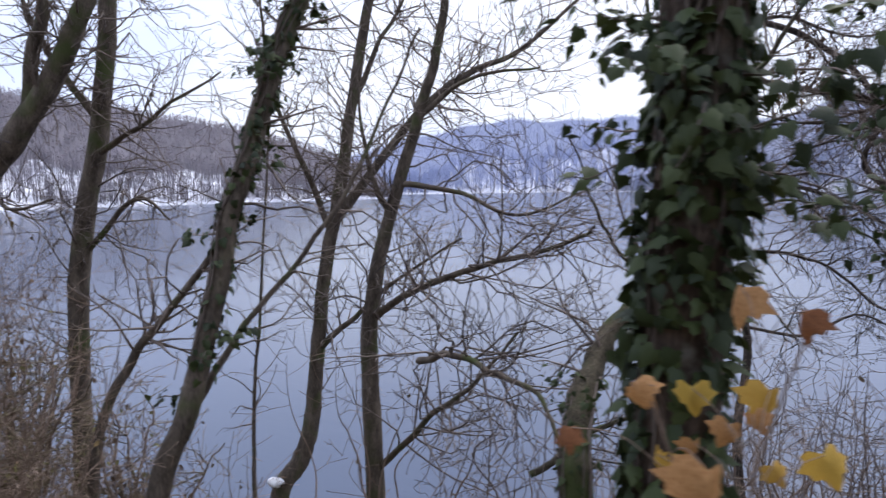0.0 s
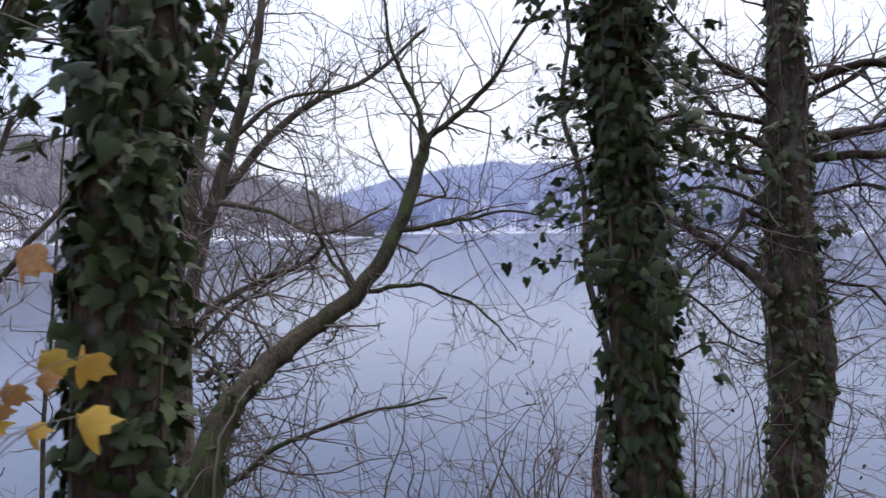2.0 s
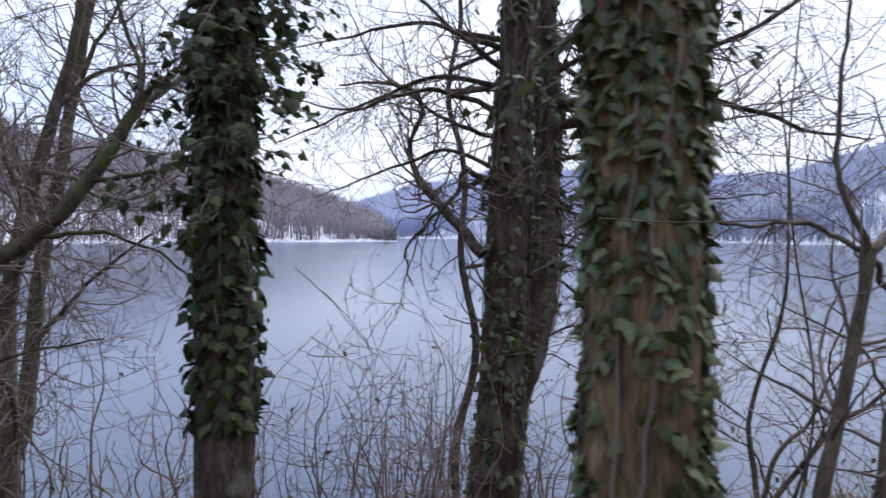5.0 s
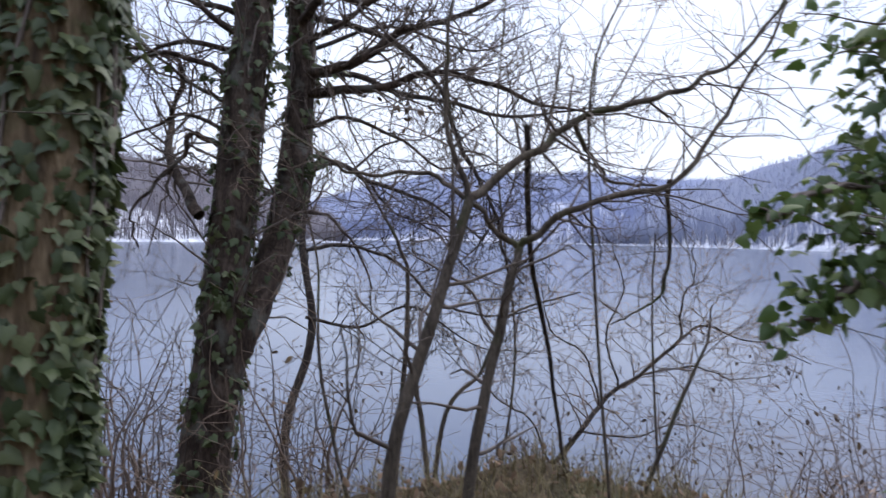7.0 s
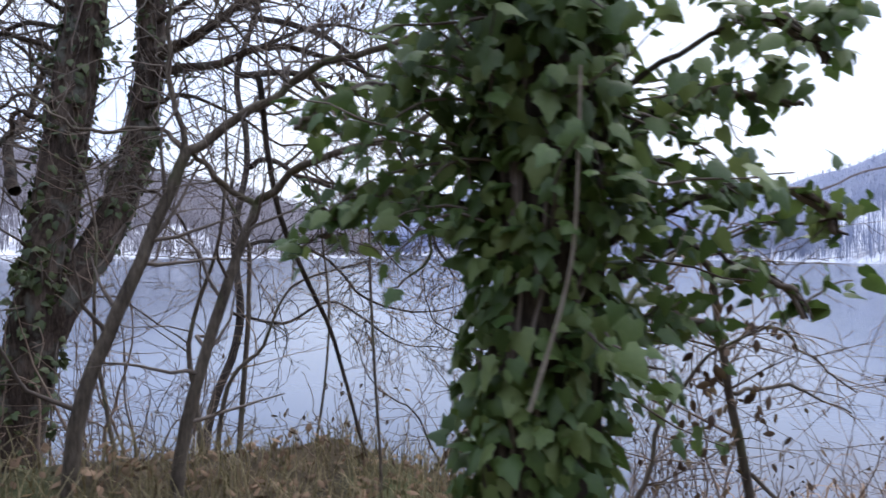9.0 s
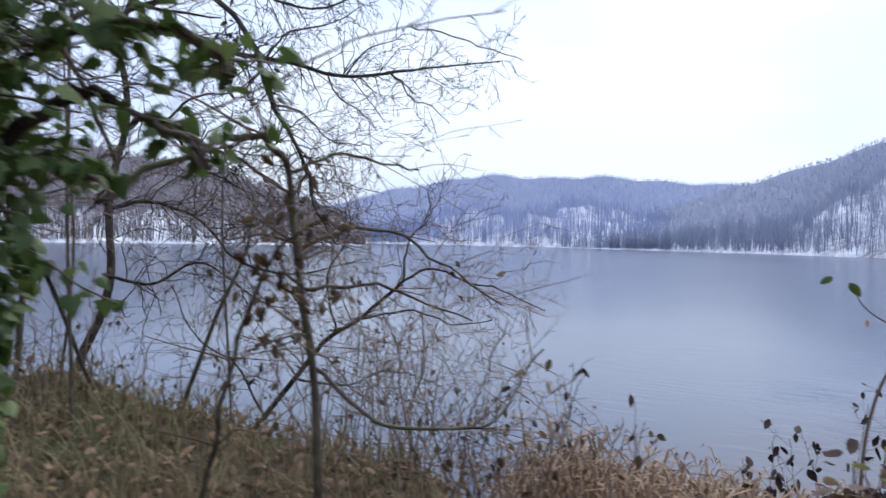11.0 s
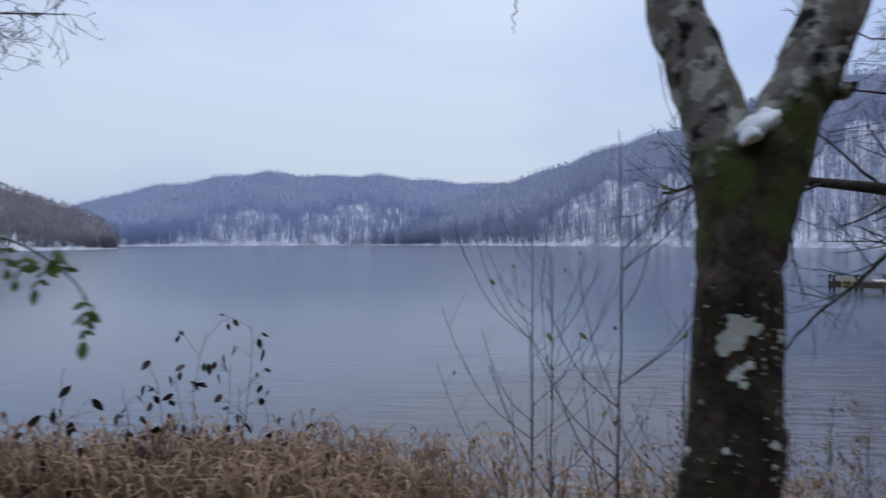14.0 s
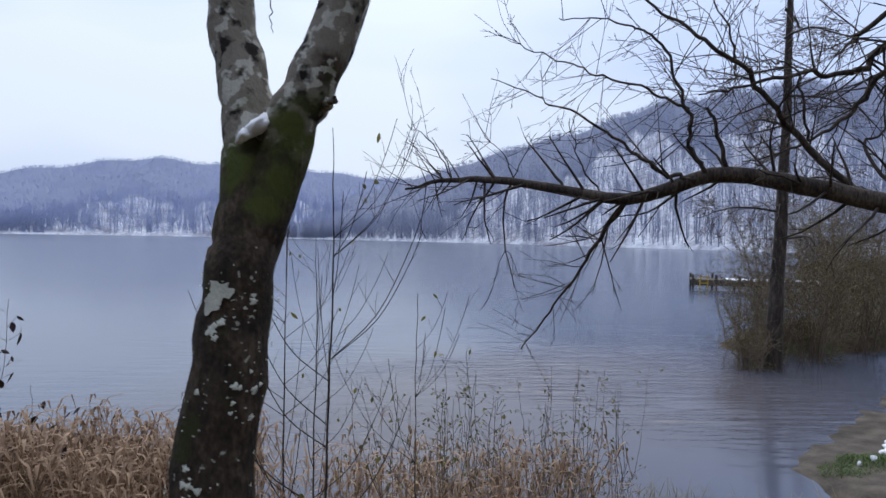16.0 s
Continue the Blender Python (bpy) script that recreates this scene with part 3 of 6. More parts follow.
hill("hill_far", [-24, -14, -9, -5, 0, 4, 9, 14, 20, 27, 40], [540, 540, 535, 530, 525, 520, 510, 500, 490, 480, 470], [1.5, 2.6, 4.1, 5.3, 6.3, 6.7, 6.7, 6.6, 6.3, 5.6, 3.5], 300, M_SLOPE, "far wooded hill across the lake with snow at its foot", M_HAZED_WOOD_FAR, 16000, 15, 1, [0.02, 0.05, 0.1, 0.14, 0.3, 0.36, 0.42, 0.42, 0.36, 0.2, 0.1], 0.4)
hill("hill_left", [-110, -80, -60, -45, -38, -30, -23, -17, -13, -10.5, -8.8, -7.6], [200, 210, 230, 250, 262, 278, 292, 305, 315, 322, 328, 332], [15, 14, 12.5, 10.5, 9.2, 8.0, 7.1, 5.6, 4.4, 3.5, 2.6, 1.0], 150, M_SLOPE, "wooded grey-brown headland with snow along the shore", M_HAZED_WOOD_NEAR, 16000, 11, 2, [0.24, 0.24, 0.26, 0.28, 0.28, 0.27, 0.26, 0.23, 0.16, 0.08, 0.02, 0.01], 0.65)
hill("hill_right", [11, 14, 18, 22, 27, 33, 39, 43, 48, 55, 62, 75, 95, 120], [470, 455, 430, 405, 380, 345, 310, 290, 270, 250, 240, 235, 235, 240], [0.5, 1.2, 3.0, 4.6, 6.1, 8.2, 9.7, 11.0, 12.4, 13.6, 13.4, 12.5, 12, 12], 190, M_SLOPE, "steep wooded hillside with snow between the trunks", M_HAZED_WOOD_RIGHT, 18000, 12, 3, [0.01, 0.01, 0.03, 0.12, 0.25, 0.4, 0.55, 0.62, 0.66, 0.68, 0.66, 0.6, 0.5, 0.5], 0.5)


# ---------- trees and shrubs ----------
def bare_tree(name, label, base, trunks, limbs, seed, bark=None, twig=None, twigs=26, length=0.7, lv=2, category="tree", group="", sides=12, **kw):
    """A leafless tree: trunks and limbs, each (places, radius at foot, radius at tip), and their fine twigs."""
    rng = np.random.default_rng(seed)
    bark, twig = bark or M_BARK, twig or M_TWIG
    root = thing(name, base, label, category, group)
    T = Tubes()
    lines = []
    for kind, group_ in (("trunk", trunks), ("limb", limbs)):
        for pts, r0, r1 in group_:
            c, r = limb(rng, pts, r0, r1, wob=0.006 if r0 > 0.06 else 0.004 if kind == "trunk" else 0.011)
            one = Tubes()
            one.add(c, r, sides if r0 > 0.03 else 6, (0.05 if sides >= 24 else 0.09) if r0 > 0.03 else 0.0, rng)
            one.part(kind, bark, root)
            lines.append((c, r, kind))
    for c, r, kind in lines:
        long = np.linalg.norm(np.diff(c, axis=0), axis=1).sum()
        if twigs:
            add_twigs(T, rng, c, r, max(2, int(twigs * long * (0.35 if kind == "trunk" else 1.0) / 2.0)), length, lv, start=0.35 if kind == "trunk" else 0.15, **kw)
    if T.n:
        T.part("twig_spray", twig, root, "fine bare twigs", "stuff")
    return root, lines, rng


def ivy_on(root, rng, c, r, count, size=0.075, thick=0.05, lo=0.0, hi=1.0, sprays=0, reach=0.35, mass=None, leaf=None, spray_lo=0.3, near=(0, -1), cover=1.0, spray_dir=None, kind="ivy", bare=None):
    """Ivy round a trunk: leaves that overlap and hang, a web of stems, and sprays that stand out from it."""
    mass, leaf = mass or M_IVY_MASS, leaf or M_IVY
    stems = Tubes()
    g = lo + (hi - lo) * rng.uniform(0, 1, count)
    ang = rng.uniform(0, 2 * math.pi, count)
    idx = g * (len(c) - 1)
    P = np.stack([np.interp(idx, np.arange(len(c)), c[:, k]) for k in range(3)], -1)
    R = np.interp(idx, np.arange(len(c)), r)
    out = np.stack([np.cos(ang), np.sin(ang), 0 * ang], -1)
    lumps = 0.6 + 0.8 * (0.5 + 0.5 * np.sin(ang * 2 + g * 23)) * (0.5 + 0.5 * np.sin(g * 41 + ang * 3))
    keep = rng.uniform(0, 1, count) < cover * (0.55 + 0.6 * lumps)
    if bare:
        front = np.clip(np.cos(ang - bare[0]), 0, 1) ** 0.6 * np.clip(2.35 - 4.2 * (g - lo) / (hi - lo), 0, 1)
        keep &= rng.uniform(0, 1, count) > bare[1] * front
    places = P + out * (R + thick * lumps * rng.uniform(0.2, 1.3, count))[:, None]
    places, normals = places[keep], (out * 1.0 + np.array((0, 0, 0.45)))[keep]
    tips = np.tile((0.0, 0.0, -1.0), (len(places), 1)) + out[keep] * 0.35
    for _ in range(10):
        a0, g0 = rng.uniform(0, 2 * math.pi), rng.uniform(lo, max(lo, hi - 0.3))
        k = np.linspace(g0, min(hi, g0 + rng.uniform(0.2, 0.5)), 16) * (len(c) - 1)
        line = np.stack([np.interp(k, np.arange(len(c)), c[:, q]) for q in range(3)], -1)
        aa = a0 + np.cumsum(rng.normal(0, 0.12, 16))
        line += np.stack([np.cos(aa), np.sin(aa), 0 * aa], -1) * (np.interp(k, np.arange(len(c)), r) + 0.012)[:, None]
        stems.add(line, np.full(16, rng.uniform(0.004, 0.009)), 5)
    more_p, more_n, more_t = [], [], []
    for s in range(sprays):
        gg = rng.uniform(spray_lo, hi)
        i = min(len(c) - 1, int(gg * (len(c) - 1)))
        a = rng.uniform(0, 2 * math.pi) if spray_dir is None or rng.uniform() < 0.12 else spray_dir + rng.normal(0, 0.5)
        d = np.array((math.cos(a), math.sin(a), rng.uniform(-0.1, 0.5)))
        L = reach * rng.uniform(0.5, 1.25)
        n = 7
        line = [c[i] + d * r[i] * 0.6]
        for q in range(n):
            d = unit(d + rng.normal(0, 0.22, 3) + np.array((0, 0, -0.06)))
            line.append(line[-1] + d * (L + r[i]) / n)
            for _ in range(2):
                more_p.append(line[-1] + rng.normal(0, 0.035, 3))
                more_n.append(np.array((d[0] * 0.6, d[1] * 0.6 - 0.3, 0.55)))
                more_t.append(np.array((d[0] * 0.5, d[1] * 0.5, -1.0)))
        stems.add(line, np.linspace(0.006, 0.002, len(line)), 4)
    if more_p:
        places = np.vstack([places, more_p])
        normals, tips = np.vstack([normals, more_n]), np.vstack([tips, more_t])
    turns, places = leaf_poses(rng, places, normals, tips, size)
    facing = (places[:, :2] - c.mean(0)[None, :2]) @ np.array(near, float)
    pick = np.zeros(len(places), bool)
    pick[np.argsort(-facing)[:min(300, len(places) // 2)]] = True
    ivy = stems.part("ivy", M_TWIG, root, "climbing ivy stems")
    leaf_parts("ivy_leaf", kind, turns[pick], places[pick], leaf, ivy)
    leaf_mass("ivy_foliage", kind, turns[~pick], places[~pick], mass, root, "dense dark green ivy foliage")
    return ivy


def foot(x, y, below=0.15):
    return float(height(np.array(x), np.array(y))) - below


# the ivy-clad trunk nearest the start of the path
t, ln, rg = bare_tree("ivy_tree", "straight tree trunk thickly wrapped in dark green ivy", (0.86, 2.16, foot(0.86, 2.16)), [([(0.86, 2.16, foot(0.86, 2.16)), (0.9, 2.18, 0.65), (0.97, 2.2, 1.85), (1.02, 2.22, 3.2), (1.05, 2.2, 5.0)], 0.15, 0.11)], [], 11, M_BARK_BROWN, twigs=0, group="ivy trees on the bank")
ivy_on(t, rg, ln[0][0], ln[0][1], 2000, 0.078, 0.06, 0.12, 1.0, 12, 0.32, spray_lo=0.62)
ivy_on(t, rg, ln[0][0], ln[0][1], 40, 0.07, 0.06, 0.44, 0.6, 22, 0.35, spray_lo=0.44)

# the ivy-clad trunk in the middle of the first stretch
t, ln, rg = bare_tree("ivy_tree", "slim dark tree trunk covered with ivy, bare at its foot", (3.1, 3.2, foot(3.1, 3.2)), [([(3.1, 3.2, foot(3.1, 3.2)), (3.05, 3.3, 0.1), (2.98, 3.5, 2.0), (2.95, 3.6, 3.4), (2.93, 3.65, 5.2)], 0.165, 0.12)], [], 12, M_BARK_BROWN, twigs=0, group="ivy trees on the bank")
ivy_on(t, rg, ln[0][0], ln[0][1], 2600, 0.08, 0.05, 0.22, 1.0, 30, 0.4, spray_lo=0.6)
ivy_on(t, rg, ln[0][0], ln[0][1], 50, 0.068, 0.06, 0.36, 0.6, 62, 0.5, spray_lo=0.38)

# the forked tree with snow in its crotch
t, ln, rg = bare_tree("forked_tree", "forked dark tree with patchy ivy and snow in its fork", (4.45, 4.4, foot(4.45, 4.4)),
    [([(4.45, 4.4, foot(4.45, 4.4)), (4.52, 4.5, -1.3), (4.64, 4.62, -0.14), (4.66, 4.75, 0.71), (4.73, 4.95, 2.08), (4.75, 5.05, 3.2), (4.7, 5.2, 4.6)], 0.21, 0.12),
     ([(4.68, 4.62, -0.3), (4.81, 4.7, 0.02), (4.95, 4.95, 0.5), (5.01, 5.2, 1.08), (5.06, 5.4, 1.98), (5.02, 5.45, 2.92), (5.1, 5.5, 4.6)], 0.15, 0.1)],
    [([(4.47, 4.6, 0.78), (4.11, 5.0, 1.2), (3.82, 5.6, 1.6), (3.93, 5.65, 2.12), (3.69, 5.65, 2.3), (3.16, 5.65, 2.3)], 0.045, 0.008),
     ([(4.58, 4.85, 1.32), (4.33, 4.8, 1.43), (4.27, 4.8, 1.25), (4.02, 4.8, 1.0), (3.87, 4.8, 0.78), (3.93, 4.8, 0.53)], 0.028, 0.006),
     ([(5.06, 5.38, 2.05), (5.61, 5.1, 2.12), (5.98, 5.1, 2.39), (6.46, 5.1, 2.5), (7.1, 5.0, 2.9)], 0.05, 0.012),
     ([(5.05, 5.36, 1.88), (5.8, 5.1, 1.91), (6.37, 5.1, 2.02), (7.04, 5.1, 1.8), (7.62, 5.1, 1.72)], 0.045, 0.006),
     ([(5.04, 5.4, 2.5), (5.36, 4.9, 2.56), (5.73, 4.8, 2.5), (6.2, 4.7, 2.9)], 0.045, 0.01),
     ([(4.7, 5.0, 2.4), (4.2, 5.0, 2.6), (3.7, 4.9, 3.1)], 0.03, 0.006), ([(4.66, 4.95, 2.1), (4.0, 5.2, 2.25), (3.3, 5.5, 2.05), (2.7, 5.6, 2.2)], 0.026, 0.005), ([(4.63, 4.9, 1.7), (4.1, 5.3, 1.95), (3.5, 5.6, 2.5), (3.2, 5.8, 3.1)], 0.024, 0.005),
     ([(4.6, 4.9, 1.9), (4.05, 5.0, 2.1), (3.4, 5.1, 1.95), (2.7, 5.2, 1.7)], 0.026, 0.005), ([(4.62, 4.9, 1.45), (4.15, 5.1, 1.62), (3.5, 5.3, 1.42), (3.0, 5.4, 1.25)], 0.022, 0.004), ([(4.62, 4.92, 2.25), (4.1, 4.8, 2.55), (3.5, 4.8, 2.5), (2.9, 4.8, 2.35)], 0.024, 0.004),
     ([(5.05, 5.4, 2.3), (5.8, 5.3, 2.75), (6.6, 5.4, 3.2)], 0.03, 0.006), ([(5.03, 5.28, 1.55), (5.6, 5.1, 1.62), (6.3, 5.2, 1.25), (6.9, 5.2, 1.3)], 0.022, 0.005), ([(4.98, 5.08, 0.88), (5.45, 4.9, 0.75), (5.7, 4.9, 0.3), (5.75, 4.9, -0.1)], 0.018, 0.004)], 13, M_BARK_BROWN, twigs=30, length=0.85, crook=0.52, least=0.002)
ivy_on(t, rg, ln[0][0], ln[0][1], 1500, 0.072, 0.03, 0.05, 0.95, 10, 0.16, M_IVY_OLIVE, M_IVY_OLIVE_L, cover=0.7)
ivy_on(t, rg, ln[1][0], ln[1][1], 450, 0.07, 0.03, 0.2, 0.95, 8, 0.16, M_IVY_OLIVE, M_IVY_OLIVE_L, cover=0.7)


def snow_lump(center, size, seed, parent=None, n=14, slope=0.0):
    """A soft uneven lump of snow."""
    rng = np.random.default_rng(seed)
    th, ph = np.meshgrid(np.linspace(0, 2 * math.pi, n, endpoint=False), np.linspace(0.02, math.pi - 0.02, 9), indexing="ij")
    w = 1 + 0.22 * np.sin(th * 2 + seed) * np.sin(ph * 2) + 0.14 * np.sin(th * 5 + ph * 3) + rng.normal(0, 0.11, th.shape) * np.sin(ph)
    v = np.stack([np.cos(th) * np.sin(ph) * w * size[0], np.sin(th) * np.sin(ph) * w * size[1], np.cos(ph) * w * size[2]], -1) + np.array(center)
    v[..., 2] += slope * (v[..., 0] - center[0])
    i = np.arange(n)[:, None] * 9 + np.arange(8)[None]
    j = (np.arange(n)[:, None] + 1) % n * 9 + np.arange(8)[None]
    f = np.stack([i, j, j + 1, i + 1], -1).reshape(-1, 4)
    return part("snow_patch", v.reshape(-1, 3), f, M_SNOW, parent, "white clump of snow lying in the fork")


snow_lump((4.845, 4.76, 0.2), (0.03, 0.05, 0.08), 3, t)
snow_lump((4.8, 4.68, 0.115), (0.05, 0.04, 0.03), 4, t)

# the big mossy trunk close to the path
t, ln, rg = bare_tree("mossy_tree", "stout mossy tree trunk with ivy climbing up its bark", (4.86, 1.97, foot(4.86, 1.97)), [([(4.84, 1.96, foot(4.84, 1.96)), (4.87, 1.97, -0.3), (4.9, 2.0, 0.25), (4.93, 2.1, 1.4), (4.95, 2.15, 3.0), (4.97, 2.2, 5.0)], 0.185, 0.165)], [], 14, M_BARK_MOSS, twigs=0, sides=40)
ivy_on(t, rg, ln[0][0], ln[0][1], 8600, 0.062, 0.022, 0.16, 1.0, 40, 0.14, M_IVY_OLIVE, M_IVY_OLIVE_L, cover=0.8, bare=(-1.9, 0.98), spray_lo=0.62, near=(0.45, -1))
rg = np.random.default_rng(141)
one = Tubes()
one.add(spline([(4.7, 1.72, 0.98), (4.9, 1.7, 0.97), (5.2, 1.78, 0.98)], 5), np.full(11, 0.002), 4)
one.part("dry_stem", M_BARK, t)

# the two slim saplings with their long side limbs
t, ln, rg = bare_tree("sapling", "slim bare twin-stemmed sapling with wide forking limbs", (6.0, 2.97, foot(6.0, 2.97)),
    [([(5.98, 2.97, foot(5.98, 2.97)), (6.01, 2.99, -0.4), (6.22, 3.12, 0.3), (6.39, 3.24, 0.86)], 0.039, 0.027)],
    [([(6.39, 3.24, 0.86), (6.73, 3.35, 1.12), (6.98, 3.37, 1.3), (7.45, 3.35, 1.45), (7.67, 3.35, 1.55), (7.95, 3.35, 1.74), (8.3, 3.4, 2.2)], 0.027, 0.008),
     ([(6.38, 3.24, 0.86), (6.28, 3.3, 1.2), (6.26, 3.3, 1.56), (6.28, 3.3, 1.92), (6.35, 3.3, 2.6)], 0.018, 0.007),
     ([(6.37, 3.24, 0.86), (6.18, 3.4, 0.99), (5.8, 3.4, 1.0), (5.58, 3.4, 1.09), (5.3, 3.5, 1.3)], 0.016, 0.005),
     ([(6.98, 3.37, 1.3), (7.12, 3.5, 1.1), (7.3, 3.6, 0.98), (7.5, 3.5, 0.97)], 0.016, 0.006)], 15, M_BARK, twigs=30, length=0.75, group="saplings on the bank", crook=0.5, least=0.0016)
t, ln, rg = bare_tree("sapling", "slim bare sapling that forks low over the bank", (6.4, 3.17, foot(6.4, 3.17)),
    [([(6.38, 3.15, foot(6.38, 3.15)), (6.43, 3.19, -0.5), (6.58, 3.32, 0.2), (6.69, 3.42, 0.6)], 0.035, 0.024)],
    [([(6.69, 3.42, 0.6), (6.93, 3.37, 0.8), (7.49, 3.3, 0.98), (7.74, 3.33, 1.24), (7.99, 3.35, 1.65), (8.2, 3.4, 2.1)], 0.024, 0.007),
     ([(6.68, 3.42, 0.6), (6.53, 3.36, 0.72), (6.4, 3.28, 0.86)], 0.02, 0.014),
     ([(7.49, 3.3, 0.98), (7.62, 3.6, 0.46), (7.52, 3.7, 0.24), (7.34, 3.8, 0.11)], 0.014, 0.005)], 16, M_BARK, twigs=28, length=0.75, group="saplings on the bank", crook=0.5, least=0.0016)
t, ln, rg = bare_tree("broken_stem", "thin dark broken-off stem leaning through the saplings", (7.2, 4.25, -1.1), [([(7.2, 4.25, -1.15), (7.0, 3.95, -0.2), (6.78, 3.55, 0.55), (6.71, 3.37, 1.28)], 0.011, 0.019)], [], 17, M_BARK_DARK, twigs=0, category="stem", sides=8)
for k, (pts, r0, n) in enumerate([
        ([(6.25, 3.9, -1.35), (6.15, 3.9, -0.52), (6.12, 3.9, -0.15), (6.3, 3.9, 0.47), (6.33, 3.9, 1.1), (6.25, 3.9, 1.9)], 0.022, 16),
        ([(6.2, 4.0, -1.35), (6.32, 4.0, -0.51), (6.54, 4.0, -0.25), (6.72, 4.0, 0.13), (7.2, 4.0, 0.3)], 0.02, 26),
        ([(5.89, 5.2, -2.1), (6.02, 5.2, -0.04), (5.96, 5.2, 0.52), (5.66, 5.2, 1.07), (5.42, 5.2, 1.45)], 0.028, 22),
        ([(7.65, 4.2, -1.4), (7.96, 4.2, -0.52), (8.15, 4.2, -0.08), (8.19, 4.2, 0.2)], 0.02, 30),
        ([(7.97, 4.5, -1.4), (7.88, 4.5, 0.08), (7.89, 4.5, 0.7)], 0.011, 18),
        ([(5.75, 3.9, -1.3), (5.5, 3.95, -0.3), (5.45, 4.0, 0.5), (5.25, 4.0, 1.2)], 0.016, 20),
        ([(6.7, 4.5, -1.4), (6.85, 4.5, -0.2), (6.7, 4.6, 1.2), (6.75, 4.6, 2.6)], 0.012, 24),
        ([(7.35, 3.7, -1.3), (7.2, 3.9, 1.4), (7.45, 4.0, 2.3), (7.7, 4.0, 3.0)], 0.011, 18)]):
    bare_tree("bare_shrub", "thin bare shrub stem with crooked brown twigs", tuple(np.array(pts[0]) * 1.0), [(pts, r0, 0.005)], [], 30 + k, M_BARK, M_TWIG_RED if k % 2 else M_TWIG, twigs=n * 1.6, length=0.95, category="shrub", group="bare shrubs on the bank", sides=7, crook=0.5, up=0.0, least=0.0018)

# the ivy-clad trunk close to the path, bright leaves
t, ln, rg = bare_tree("ivy_tree", "thick trunk hidden under glossy green ivy with bushy sprays", (7.96, 1.94, foot(7.96, 1.94)), [([(7.95, 1.93, foot(7.95, 1.93)), (8.0, 1.94, -0.2), (8.03, 1.94, 0.95), (8.05, 1.95, 2.0), (8.07, 2.0, 4.0)], 0.17, 0.13)], [([(8.08, 1.98, 0.1), (8.25, 2.02, 0.28), (8.4, 2.05, 0.4), (8.5, 2.05, 0.36)], 0.028, 0.014), ([(7.95, 1.95, 0.62), (7.8, 1.95, 0.7), (7.6, 1.97, 0.84), (7.4, 2.0, 0.8), (7.3, 2.0, 0.72)], 0.012, 0.004), ([(7.95, 1.95, 0.42), (7.8, 1.95, 0.5), (7.6, 1.95, 0.54), (7.45, 1.95, 0.46), (7.38, 1.95, 0.4)], 0.01, 0.004),
     ([(8.1, 1.95, 0.75), (8.3, 1.95, 0.86), (8.55, 1.95, 1.02), (8.72, 1.95, 1.0), (8.8, 1.95, 0.9)], 0.012, 0.004), ([(8.1, 1.95, 0.6), (8.3, 1.95, 0.74), (8.52, 1.95, 0.82), (8.72, 1.95, 0.78)], 0.012, 0.004), ([(8.15, 1.95, 0.35), (8.35, 1.95, 0.48), (8.6, 1.95, 0.56), (8.78, 1.95, 0.5), (8.86, 1.95, 0.42)], 0.012, 0.004), ([(8.4, 2.0, 0.4), (8.55, 2.0, 0.36), (8.7, 2.0, 0.27), (8.78, 2.0, 0.18)], 0.008, 0.003), ([(8.15, 1.95, 0.1), (8.35, 1.95, 0.2), (8.5, 1.95, 0.14)], 0.008, 0.003)], 18, M_BARK_DARK, twigs=8, length=0.35, group="ivy trees on the bank")
ivy_on(t, rg, ln[0][0], ln[0][1], 3300, 0.074, 0.09, 0.08, 1.0, 20, 0.2, M_IVY_BRIGHT, M_IVY_BRIGHT_L, spray_lo=0.4, near=(0.1, -1))
ivy_on(t, rg, ln[0][0], ln[0][1], 50, 0.064, 0.08, 0.38, 0.64, 56, 0.42, M_IVY_BRIGHT, M_IVY_BRIGHT_L, spray_lo=0.39, spray_dir=math.pi)
ivy_on(t, rg, ln[0][0], ln[0][1], 50, 0.064, 0.08, 0.28, 0.54, 22, 0.36, M_IVY_BRIGHT, M_IVY_BRIGHT_L, spray_lo=0.33, spray_dir=0.1)
for k in range(2, 9):
    ivy_on(t, rg, ln[k][0], ln[k][1], 14, 0.064, 0.08, 0.4, 1.0, 6 if k < 7 else 3, 0.18, M_IVY_BRIGHT, M_IVY_BRIGHT_L, spray_lo=0.3, kind="heart" if k % 2 else "ivy")
one = Tubes()
one.add(spline([(8.05, 1.62, 0.79), (8.04, 1.62, 0.42), (8.01, 1.62, 0.24), (7.94, 1.62, 0.0)], 6), np.linspace(0.004, 0.006, 19), 7)
one.part("vine_stem", M_VINE, t, "bare grey hanging vine stem")

